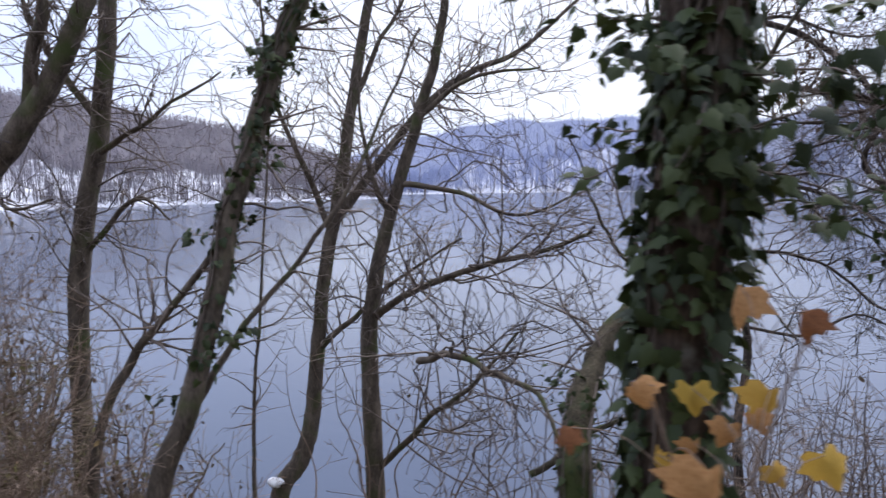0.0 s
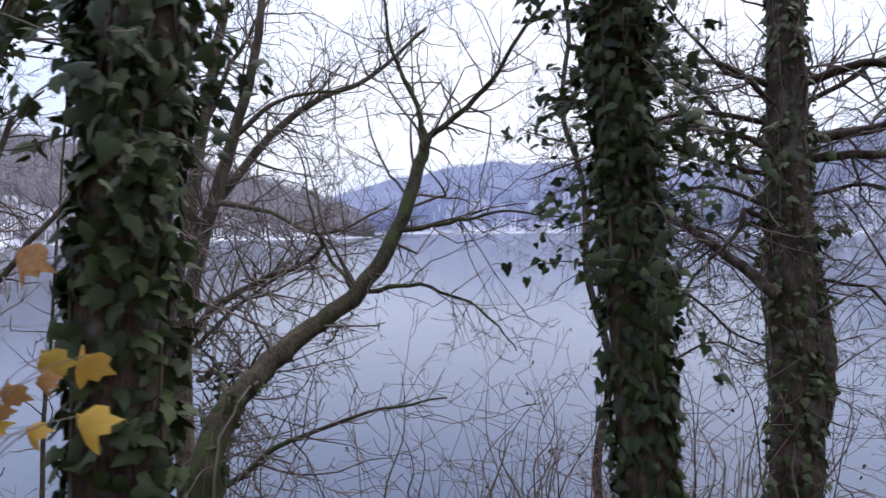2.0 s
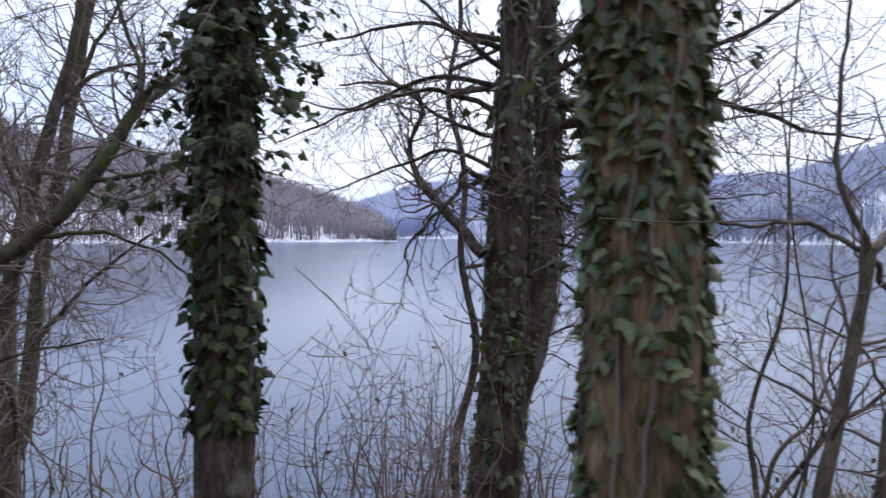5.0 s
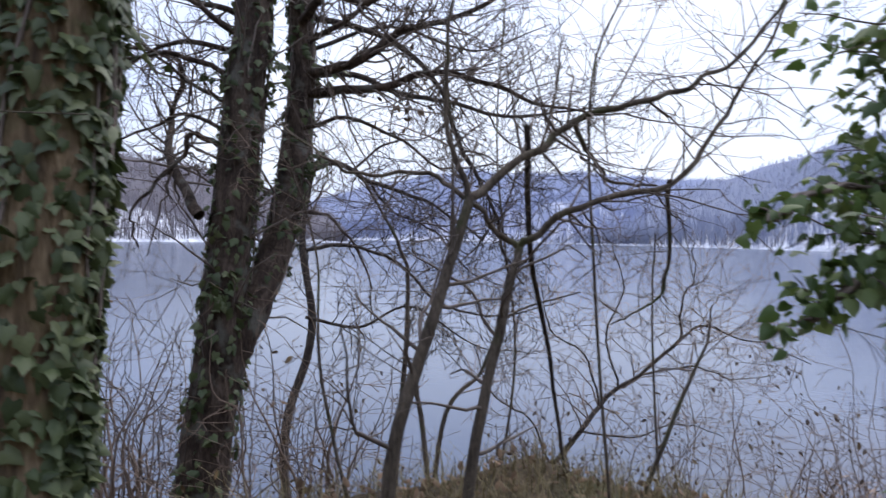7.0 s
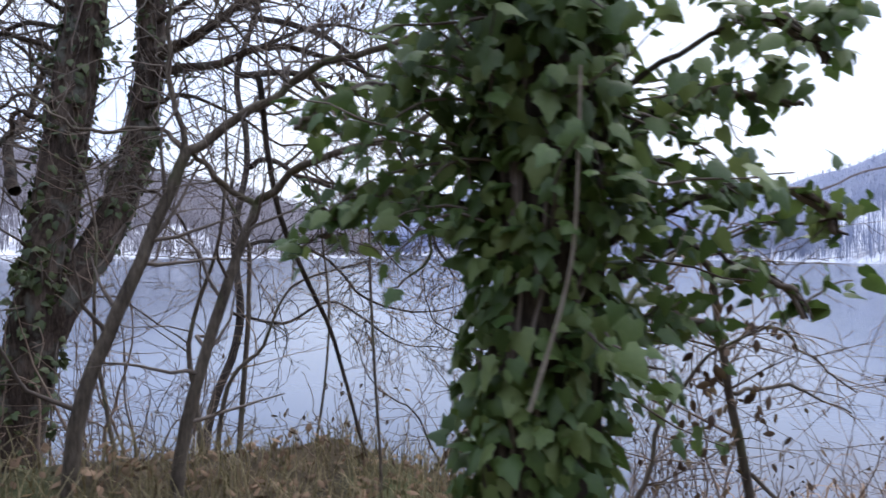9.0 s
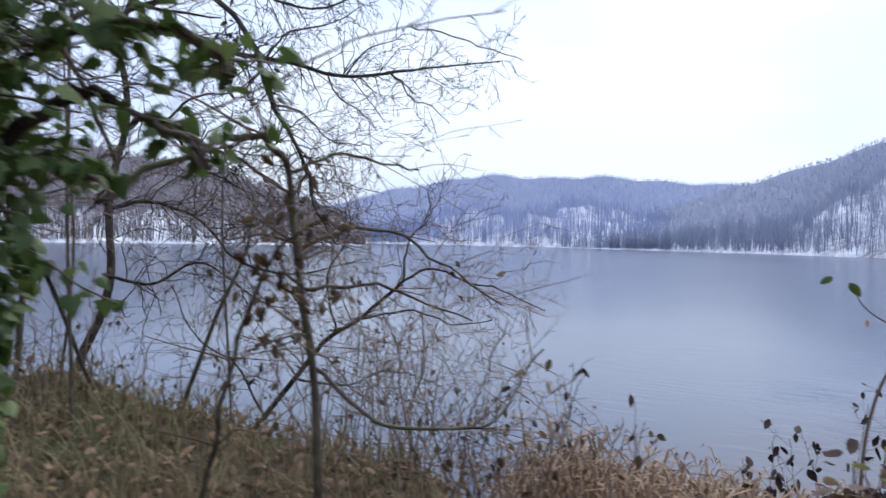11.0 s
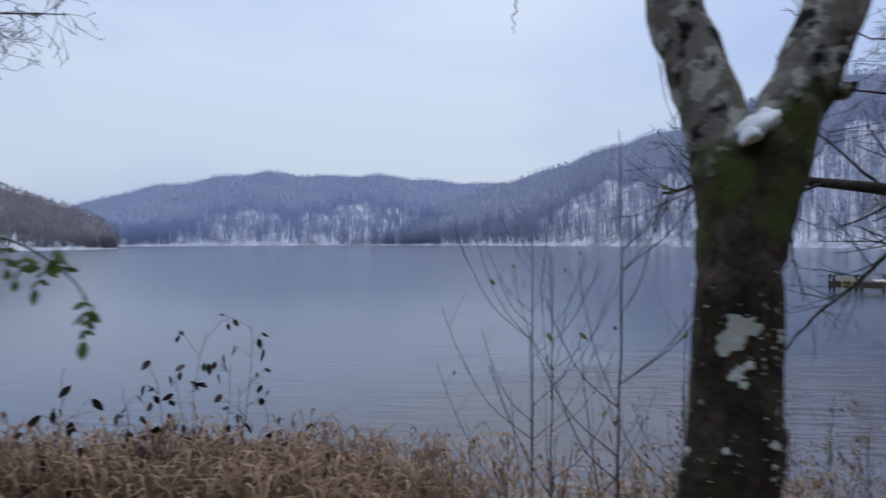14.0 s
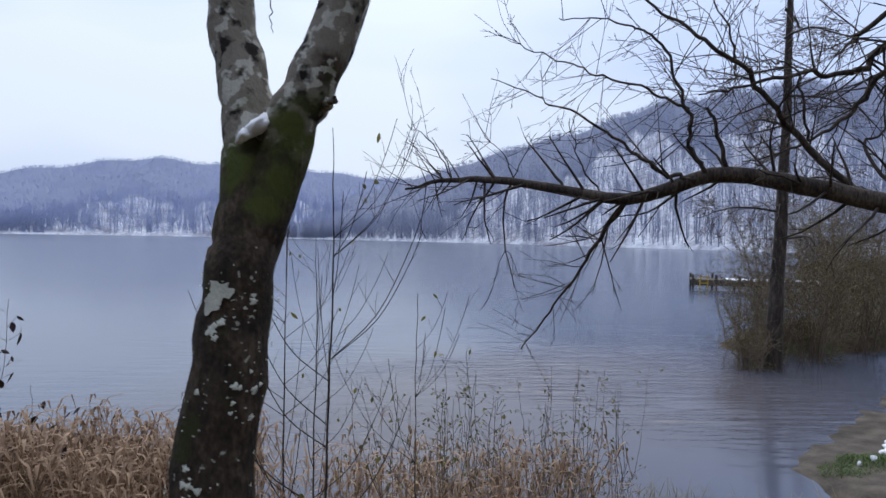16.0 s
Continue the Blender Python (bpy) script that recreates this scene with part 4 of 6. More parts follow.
# the limb tree behind the first ivy trunk
t, ln, rg = bare_tree("leaning_tree", "crooked bare tree with mossy leaning limbs", (0.62, 3.6, foot(0.62, 3.6)),
    [([(0.74, 3.18, foot(0.74, 3.18)), (0.76, 3.2, -0.2), (0.78, 3.25, 0.15), (0.85, 3.42, 0.38), (0.97, 3.65, 0.52), (1.16, 3.9, 0.69), (1.45, 4.05, 0.9), (1.69, 4.25, 1.29), (1.82, 4.5, 1.74), (1.88, 4.6, 1.97)], 0.088, 0.04)],
    [([(1.88, 4.6, 1.97), (1.78, 4.7, 2.28), (1.59, 4.8, 2.87), (1.6, 4.9, 3.6)], 0.026, 0.008), ([(1.88, 4.6, 1.97), (2.05, 4.6, 2.07), (2.35, 4.6, 2.38), (2.68, 4.6, 2.87), (3.0, 4.6, 3.5)], 0.03, 0.009),
     ([(0.6, 3.85, -0.3), (1.02, 3.9, -0.02), (1.43, 3.9, 0.11), (2.01, 3.9, 0.24)], 0.024, 0.006), ([(1.45, 4.05, 0.87), (1.25, 4.2, 1.1), (1.1, 4.3, 1.4), (0.95, 4.5, 1.9)], 0.018, 0.006),
     ([(1.7, 4.25, 1.29), (2.1, 4.3, 1.36), (2.5, 4.4, 1.42), (3.0, 4.5, 1.35)], 0.02, 0.005), ([(1.5, 4.05, 0.9), (1.9, 4.2, 0.92), (2.3, 4.3, 0.7), (2.5, 4.3, 0.45)], 0.018, 0.005)], 19, M_BARK_OLIVE, twigs=28, length=0.9, crook=0.5, least=0.002, sides=20)
ivy_on(t, rg, ln[0][0], ln[0][1], 150, 0.05, 0.025, 0.0, 0.4, 4, 0.12, cover=0.7)

# the bare trees by the water at the start
t, ln, rg = bare_tree("bare_tree", "slender leafless tree with a curved foot by the water", (-2.6, 8.3, foot(-2.6, 8.3)),
    [([(-2.6, 8.3, foot(-2.6, 8.3)), (-2.45, 8.35, -2.72), (-2.2, 8.4, -2.4), (-2.02, 8.4, -1.9), (-1.9, 8.4, -1.0), (-1.72, 8.4, 0.42), (-1.48, 8.4, 1.52), (-1.29, 8.4, 2.59), (-1.11, 8.4, 3.48), (-0.9, 8.4, 4.6), (-0.8, 8.4, 6.2)], 0.15, 0.05)],
    [([(-1.5, 8.4, 1.2), (-1.17, 8.4, 1.59), (-0.37, 8.4, 2.57), (0.33, 8.4, 3.08), (1.01, 8.4, 3.36), (1.8, 8.3, 4.0)], 0.08, 0.02), ([(-1.88, 8.4, -0.7), (-1.3, 8.2, -0.2), (-0.6, 8.0, 0.4), (0.2, 7.8, 0.9)], 0.05, 0.012),
     ([(-1.6, 8.4, 0.9), (-1.9, 8.3, 1.8), (-2.3, 8.2, 2.9), (-2.4, 8.2, 4.2)], 0.05, 0.015), ([(-1.3, 8.4, 2.6), (-0.9, 8.3, 3.4), (-0.3, 8.3, 4.4)], 0.05, 0.015)], 20, M_BARK, twigs=24, length=1.3, least=0.003, crook=0.55, group="bare trees by the lake")
snow_lump((-2.5, 8.25, -2.6), (0.12, 0.09, 0.06), 8, t)
t, ln, rg = bare_tree("bare_tree", "crooked dark leafless tree at the water's edge", (-0.86, 6.66, foot(-0.86, 6.66)),
    [([(-0.86, 6.66, foot(-0.86, 6.66)), (-0.84, 6.66, -1.94), (-0.86, 6.66, -0.44), (-0.80, 6.66, 0.40), (-0.59, 6.66, 1.26), (-0.26, 6.66, 2.30), (0.00, 6.66, 3.17), (0.19, 6.66, 4.62)], 0.13, 0.035)],
    [([(-0.77, 6.66, 0.14), (-0.25, 6.07, 0.55), (0.40, 5.44, 0.85), (0.99, 4.83, 1.10), (1.12, 4.39, 1.26)], 0.045, 0.01), ([(-0.77, 6.66, -1.60), (-0.16, 5.86, -0.72), (0.23, 5.07, -0.16), (0.61, 4.73, 0.42)], 0.04, 0.01),
     ([(-0.23, 5.57, -0.05), (0.11, 5.07, 0.15), (0.40, 4.50, 0.16), (0.66, 3.95, 0.19), (0.76, 3.55, -0.00)], 0.035, 0.01), ([(-0.59, 6.66, 1.26), (-0.81, 6.58, 1.84), (-0.90, 6.58, 2.77)], 0.04, 0.01), ([(-0.26, 6.66, 2.30), (0.28, 6.58, 2.68), (1.03, 6.49, 2.77)], 0.035, 0.01),
     ([(-0.48, 6.66, 1.59), (0.11, 6.41, 1.51), (0.78, 6.24, 1.26), (1.45, 6.07, 1.51)], 0.035, 0.008)], 21, M_BARK, twigs=24, length=1.2, least=0.003, crook=0.55, group="bare trees by the lake")
t, ln, rg = bare_tree("leaning_ivy_tree", "slim leaning tree with thin ivy up its trunk", (-1.9, 3.72, foot(-1.9, 3.72)),
    [([(-2.0, 3.7, foot(-2.0, 3.7)), (-1.79, 3.75, -0.39), (-1.55, 3.8, 0.26), (-1.36, 4.0, 1.25), (-1.22, 4.1, 1.77), (-1.07, 4.2, 2.36), (-0.85, 4.3, 2.95), (-0.5, 4.4, 4.4)], 0.075, 0.06)],
    [([(-1.62, 3.82, 0.07), (-1.32, 4.1, 0.63), (-0.75, 4.3, 1.34), (-0.45, 4.5, 1.93), (-0.1, 4.6, 2.7)], 0.028, 0.01)], 22, M_BARK, twigs=14, length=0.7)
ivy_on(t, rg, ln[0][0], ln[0][1], 420, 0.06, 0.03, 0.3, 1.0, 22, 0.16, cover=0.8)
bare_tree("bare_tree", "thin bare leaning tree stem on the bank", (-3.0, 4.8, foot(-3.0, 4.8)), [([(-3.0, 4.8, foot(-3.0, 4.8)), (-2.85, 4.8, -0.57), (-2.51, 4.8, 0.19), (-2.21, 4.8, 0.56), (-1.72, 4.8, 1.19), (-1.3, 4.8, 2.2)], 0.05, 0.02)], [], 23, M_BARK, twigs=40, length=0.8, least=0.0024, group="bare trees by the lake")
bare_tree("bare_tree", "straight brown leafless tree trunk by the lake", (-4.65, 7.3, foot(-4.65, 7.3)), [([(-4.7, 7.3, foot(-4.7, 7.3)), (-4.63, 7.3, -2.3), (-4.52, 7.3, 0.47), (-4.08, 7.3, 2.51), (-3.91, 7.3, 3.8), (-3.8, 7.3, 5.6)], 0.14, 0.09)], [([(-4.42, 7.3, 0.82), (-3.74, 7.3, 1.49), (-3.34, 7.3, 1.22)], 0.04, 0.01), ([(-4.1, 7.3, 2.4), (-4.6, 7.2, 3.2), (-5.0, 7.2, 4.2)], 0.05, 0.02), ([(-4.2, 7.3, 2.0), (-3.4, 7.1, 2.4), (-2.5, 7.0, 2.9)], 0.04, 0.01)], 24, M_BARK, twigs=30, length=1.1, least=0.003, crook=0.55, group="bare trees by the lake")
bare_tree("bare_tree", "brown forked leafless tree on the bank", (-5.6, 6.5, foot(-5.6, 6.5)), [([(-5.9, 6.5, foot(-5.9, 6.5)), (-5.2, 6.5, 1.1), (-4.54, 6.5, 2.18), (-4.12, 6.5, 2.76), (-3.69, 6.5, 3.56), (-3.2, 6.5, 5.0)], 0.16, 0.08), ([(-4.4, 6.5, 2.35), (-4.3, 6.5, 3.0), (-4.14, 6.5, 3.57), (-4.1, 6.5, 5.0)], 0.08, 0.05)], [([(-4.9, 6.5, 1.6), (-4.5, 6.3, 1.4), (-4.0, 6.2, 1.5)], 0.03, 0.01)], 25, M_BARK, twigs=30, length=1.0, least=0.003, crook=0.55, group="bare trees by the lake")
bare_tree("bare_tree", "thin upright bare stem over the water", (-2.0, 6.0, foot(-2.0, 6.0)), [([(-2.0, 6.0, foot(-2.0, 6.0)), (-1.99, 6.0, -1.5), (-1.95, 6.0, -0.52), (-1.85, 6.0, 0.3), (-1.73, 6.0, 1.54), (-1.6, 6.0, 2.8)], 0.03, 0.008)], [], 26, M_BARK, twigs=30, length=0.6, group="bare trees by the lake")


# ---------- low growth ----------
def loose_leaves(rng, T, ends, share, kind, size, mat, parent, label):
    """Dead leaves that still hang from some twig ends."""
    pick = [e for e in ends if rng.uniform() < share]
    if not pick:
        return
    P = np.array([p for p, d in pick]) + rng.normal(0, 0.01, (len(pick), 3))
    tips = np.tile((0.0, 0.0, -1.0), (len(pick), 1))
    nrm = np.stack([rng.normal(0, 1, len(pick)), rng.normal(0, 1, len(pick)), 0.3 + 0 * P[:, 0]], -1)
    turns, P = leaf_poses(rng, P, nrm, tips, size)
    leaf_mass("withered_foliage", kind, turns, P, mat, parent, label)


def shoots(name, label, x, y, count, tall, spread, seed, mat=None, leaf=None, share=0.15, twig_len=0.35, thick=0.008, lean=0.15, lv=1, least=0.0018, wob=0.02, crook=0.5, out=1.1, side_twigs=6, group="shoots along the bank", leaf_size=0.05, sink=0.1, dens=4.0):
    """A shrub of many thin upright stems."""
    rng = np.random.default_rng(seed)
    mat = mat or M_TWIG_RED
    z0 = float(height(np.array(x), np.array(y)))
    root = thing(name, (x, y, z0 - sink), label, "shrub", group)
    T, ends = Tubes(), []
    for _ in range(count):
        a, q = rng.uniform(0, 2 * math.pi), rng.uniform(0, 1)
        px, py = x + math.cos(a) * spread * 0.35 * q, y + math.sin(a) * spread * 0.35 * q
        pz = float(height(np.array(px), np.array(py))) - sink
        h = tall * rng.uniform(0.55, 1.1)
        d = np.array((math.cos(a) * spread * q * 0.5 + rng.normal(0, lean) * h * 0.4, math.sin(a) * spread * q * 0.4, h))
        pts = [np.array((px, py, pz)) + d * g + rng.normal(0, wob, 3) * (g > 0) * h for g in (0, 0.2, 0.4, 0.6, 0.8, 1.0)]
        c, r = limb(rng, pts, thick * rng.uniform(0.7, 1.4), 0.002, wob=0.006, per=5)
        one = Tubes()
        one.add(c, r, 6)
        one.part("stem", mat, root)
        for _ in range(int(h * side_twigs)):
            i = min(len(c) - 2, int(rng.uniform(0.3, 1.0) * (len(c) - 1)))
            t = unit(c[i + 1] - c[i])
            side = unit(np.cross(t, rng.normal(0, 1, 3)))
            sprout(T, rng, c[i], side * out + t * 0.6, twig_len * rng.uniform(0.4, 1.4), max(least, r[i] * 0.5), lv, crook, 0.06, dens, ends=ends, least=least)
    if T.n:
        T.part("twig_spray", mat, root, "fine bare twigs", "stuff")
    if leaf:
        loose_leaves(rng, T, ends, share, "oval", leaf_size, leaf, root, "withered leaves still on the twigs")
    return root


for k, (x, y, n, h, sp) in enumerate([(1.7, 4.6, 6, 2.3, 0.9), (2.3, 4.9, 7, 2.5, 1.0), (2.7, 4.4, 6, 2.2, 0.8), (3.3, 5.3, 8, 2.8, 1.0), (3.7, 4.5, 12, 2.4, 1.1), (4.0, 5.6, 6, 2.6, 1.0), (1.3, 5.6, 6, 2.8, 1.0), (0.3, 5.5, 6, 2.6, 1.1), (-0.7, 5.4, 6, 2.6, 1.1), (5.3, 5.6, 6, 2.6, 0.9), (2.9, 6.2, 7, 3.0, 1.2), (1.9, 3.2, 5, 1.5, 0.6), (4.2, 3.9, 9, 2.0, 0.9), (3.2, 4.3, 8, 2.0, 0.9), (5.3, 4.3, 7, 1.8, 0.8)]):
    shoots("bare_shrub", "thicket of thin upright bare shoots with a few dead leaves", x, y, n, h, sp, 60 + k, M_TWIG if k % 2 else M_TWIG_RED, M_BROWN_MASS, 0.12 if y > 4 else 0.03, 0.8, 0.016, lv=2, dens=1.3, least=0.0028, lean=0.4, wob=0.035, out=1.4, side_twigs=2.6)
for k, (x, y, n, h, sp) in enumerate([(4.1, 6.2, 8, 2.4, 1.0), (3.5, 6.7, 8, 2.8, 1.1), (5.0, 6.4, 7, 2.2, 1.0), (4.6, 7.3, 8, 2.8, 1.2)]):
    shoots("bare_shrub", "tangled bare brown thicket low on the bank", x, y, n, h, sp, 90 + k, M_TWIG_RED, M_BROWN_MASS, 0.1, 0.8, 0.014, lv=2, dens=1.5, least=0.0032, lean=0.4, wob=0.03, out=1.3, side_twigs=3)
for k, (x, y, n, h, sp) in enumerate([(-3.0, 3.5, 18, 2.5, 1.4), (-3.8, 4.6, 20, 3.2, 1.5), (-2.4, 4.2, 14, 2.0, 1.2), (-4.6, 5.6, 18, 3.6, 1.6), (-1.9, 4.9, 8, 1.8, 1.0), (-2.2, 3.2, 10, 1.2, 0.9)]):
    shoots("bare_shrub", "dense brown bare thicket on the steep bank", x, y, n, h, sp, 80 + k, M_TWIG_RED, M_BROWN_MASS, 0.08, 0.6, 0.01, lv=2, dens=3.6, least=0.0022)
for k, (x, y, n, h, sp) in enumerate([(5.6, 4.6, 6, 1.3, 0.8), (6.9, 4.9, 7, 1.0, 0.9), (7.5, 4.7, 8, 0.9, 1.0), (8.2, 4.6, 8, 0.9, 1.0), (8.7, 3.9, 7, 1.0, 0.9), (7.1, 4.2, 5, 0.8, 0.7), (5.4, 3.0, 5, 1.1, 0.5), (9.4, 4.3, 7, 0.9, 0.9)]):
    shoots("leafy_shrub", "low shrub with dark withered leaves on the bank", x, y, n, h, sp, 100 + k, M_TWIG_RED, M_BROWN_MASS, 0.5, 0.3, 0.005, lv=1, leaf_size=0.045)

# the maple seedling with its autumn leaves
root = thing("maple_seedling", (0.9, 1.55, foot(0.9, 1.55, 0.05)), "young maple shoots holding yellow and rust-brown autumn leaves", "seedling")
rg = np.random.default_rng(7)
spots = [(1.02, 1.79, 0.97, "Y"), (0.84, 1.88, 0.95, "Y"), (0.72, 1.81, 0.78, "Y"), (0.87, 1.7, 0.91, "O"), (1.09, 1.65, 0.85, "Y"), (0.6, 1.62, 1.06, "O"), (0.42, 1.55, 0.97, "R"), (0.91, 1.74, 1.27, "O"), (0.63, 1.26, 1.0, "O"), (0.53, 1.38, 1.12, "O"), (0.96, 1.65, 0.82, "Y"), (0.934, 1.49, 1.26, "R"), (0.8, 1.75, 0.84, "O"), (0.94, 1.72, 0.93, "O")]
one = Tubes()
one.add(spline([(0.9, 1.55, foot(0.9, 1.55, 0.05)), (0.86, 1.55, 0.3), (0.84, 1.52, 0.8), (0.95, 1.5, 1.22)], 8), np.linspace(0.007, 0.003, 25), 6)
one.part("stem", M_TWIG_RED, root)
one = Tubes()
one.add(spline([(0.75, 1.6, foot(0.75, 1.6, 0.05)), (0.72, 1.58, 0.3), (0.68, 1.54, 0.8), (0.6, 1.5, 1.05)], 8), np.linspace(0.006, 0.003, 25), 6)
one.part("stem", M_TWIG_RED, root)
for x, y, z, c in spots:
    stalk = Tubes()
    hub = np.array((0.88 if x > 0.7 else 0.66, 1.58, z - 0.12))
    stalk.add(spline([hub, (hub + np.array((x, y, z + 0.03))) / 2 + (0, 0, 0.02), (x, y, z)], 4), np.full(9, 0.0018), 4)
    stalk.part("stalk", M_TWIG_RED, root)
    tn, pl = leaf_poses(rg, np.array([(x, y, z)]), np.array([(rg.normal(0, 0.9), -1.0, 0.3)]), np.array([(rg.normal(0, 0.4), -0.2, -1.0)]), 0.105, 0.35)
    leaf_parts("maple_leaf", "maple", tn, pl, {"Y": M_YELLOW, "O": M_ORANGE, "R": M_RUST}[c], root)

# the bush beyond the bright ivy trunk
t, ln, rg = bare_tree("bare_shrub", "drooping bare bush with tangled brown twigs and a few leaves", (8.98, 2.65, foot(8.98, 2.65)),
    [([(8.98, 2.65, foot(8.98, 2.65)), (8.95, 2.66, -0.7), (8.85, 2.7, -0.1), (8.8, 2.71, 0.3)], 0.022, 0.014)],
    [([(8.8, 2.71, 0.28), (8.72, 2.65, 0.38), (8.5, 2.5, 0.3), (8.3, 2.3, 0.1)], 0.017, 0.012), ([(8.84, 2.7, -0.05), (9.1, 2.9, 0.05), (9.4, 3.1, -0.1), (9.7, 3.2, -0.3)], 0.011, 0.004), ([(8.86, 2.7, -0.2), (9.2, 2.8, -0.2), (9.55, 3.0, -0.35)], 0.01, 0.004),
     ([(8.92, 2.68, -0.5), (9.2, 2.7, -0.72), (9.6, 2.8, -0.75), (9.85, 2.9, -0.45)], 0.01, 0.004), ([(8.8, 2.71, 0.25), (9.05, 2.9, 0.35), (9.3, 3.1, 0.32)], 0.01, 0.004), ([(8.4, 2.9, -1.2), (8.55, 2.8, -0.6), (8.75, 2.7, -0.1), (9.0, 2.6, 0.1)], 0.014, 0.005)], 27, M_BARK, M_TWIG_RED, twigs=34, length=0.55, category="shrub", sides=7, crook=0.5, up=-0.1)
P = np.array([(8.8, 2.6, -0.1), (8.9, 2.6, -0.25), (8.75, 2.62, -0.4), (8.85, 2.6, 0.1)])
P = np.repeat(P, 22, 0) + rg.normal(0, 0.1, (88, 3))
tn, pl = leaf_poses(rg, P, np.tile((0.0, -1.0, 0.3), (88, 1)), np.tile((0, 0, -1.0), (88, 1)), 0.05)
leaf_mass("withered_foliage", "oval", tn, pl, M_BROWN_MASS, t, "withered brown leaves")
t, ln, rg = bare_tree("long_twig", "long thin bare twig arching over the lake", (8.3, 2.2, 0.2), [([(8.2, 2.1, 0.1), (8.6, 2.3, 0.38), (8.85, 2.33, 0.5), (9.1, 2.3, 0.63), (9.37, 2.28, 0.69), (9.6, 2.25, 0.72)], 0.006, 0.002)], [([(9.3, 2.28, 0.68), (9.45, 2.2, 0.78), (9.6, 2.15, 0.83)], 0.003, 0.0015), ([(9.3, 2.28, 0.68), (9.5, 2.25, 0.62), (9.65, 2.2, 0.55)], 0.003, 0.0015)], 28, M_TWIG_RED, twigs=4, length=0.2, lv=1, category="twig", sides=6)

# branches that hang over the water behind the ivy trunk
tips = []
t, ln, rg = bare_tree("overhanging_tree", "bare tree reaching fine drooping branches over the lake", (4.35, 8.5, foot(4.35, 8.5)),
    [([(4.35, 8.5, foot(4.35, 8.5)), (4.2, 8.7, -2.2), (4.5, 9.1, -0.8), (4.25, 9.5, 0.6), (4.3, 9.9, 1.9), (4.0, 10.2, 3.3), (4.2, 10.6, 4.6), (4.1, 10.9, 6.0)], 0.07, 0.035)],
    [([(4.0, 10.2, 3.3), (4.9, 10.6, 3.45), (5.68, 10.8, 3.2), (6.6, 10.8, 3.05), (7.56, 10.8, 2.82), (8.4, 10.8, 2.9), (9.35, 10.8, 3.03), (10.3, 10.8, 3.13)], 0.062, 0.009),
     ([(8.4, 10.8, 2.88), (8.6, 10.8, 2.7), (8.78, 10.8, 2.46), (9.1, 10.8, 2.35), (9.44, 10.8, 2.04)], 0.018, 0.006),
     ([(7.3, 10.8, 2.88), (7.5, 10.7, 2.45), (7.9, 10.7, 2.2), (8.2, 10.6, 1.85)], 0.018, 0.006), ([(6.2, 10.8, 3.1), (6.6, 10.9, 3.6), (7.3, 10.9, 3.75), (7.9, 10.9, 4.1)], 0.024, 0.007), ([(7.6, 10.8, 2.82), (8.0, 10.8, 3.3), (8.6, 10.8, 3.5)], 0.018, 0.006),
     ([(4.15, 10.5, 4.4), (5.5, 10.0, 3.9), (6.34, 9.6, 3.06), (6.71, 9.5, 2.08), (7.05, 9.5, 1.5), (7.28, 9.5, 1.03), (7.44, 9.5, 0.4), (7.77, 9.5, -0.1)], 0.055, 0.014),
     ([(6.75, 9.5, 2.0), (7.2, 9.5, 1.9), (7.6, 9.4, 1.5), (8.1, 9.4, 1.4)], 0.02, 0.006), ([(7.3, 9.5, 1.0), (7.0, 9.4, 0.5), (6.6, 9.3, 0.2), (6.1, 9.2, 0.1)], 0.022, 0.006),
     ([(4.3, 9.9, 1.7), (4.74, 9.6, 1.8), (5.3, 9.5, 1.5), (5.8, 9.5, 1.34), (6.37, 9.5, 1.1), (7.07, 9.5, 0.61)], 0.05, 0.016), ([(5.3, 9.5, 1.5), (5.7, 9.4, 1.0), (6.3, 9.3, 0.75), (6.9, 9.2, 0.1), (7.4, 9.2, -0.1)], 0.024, 0.006),
     ([(5.0, 9.55, 1.65), (5.6, 9.4, 2.1), (6.2, 9.4, 2.2), (6.9, 9.3, 2.7)], 0.024, 0.006), ([(4.3, 9.5, 0.4), (5.0, 9.3, 0.5), (5.8, 9.2, 0.2), (6.5, 9.0, -0.4), (7.4, 8.9, -0.5), (8.2, 8.9, -0.3)], 0.034, 0.007),
     ([(4.4, 9.1, -0.6), (5.2, 8.9, -0.7), (6.0, 8.8, -0.4), (6.9, 8.6, -0.9), (7.8, 8.5, -1.0)], 0.03, 0.006), ([(4.05, 10.3, 3.7), (5.5, 10.6, 4.3), (7.0, 10.8, 4.0), (8.4, 10.8, 4.5)], 0.04, 0.008)], 29, M_BARK_DARK, M_BARK_DARK, twigs=22, length=1.0, up=-0.06, crook=0.45, least=0.0042, ends=tips)
loose_leaves(rg, None, [e for e in tips if 4.4 < e[0][0] < 6.3 and e[0][2] > 2.3], 0.3, "oval", 0.13, M_BROWN_MASS, t, "a few withered leaves on the twigs")
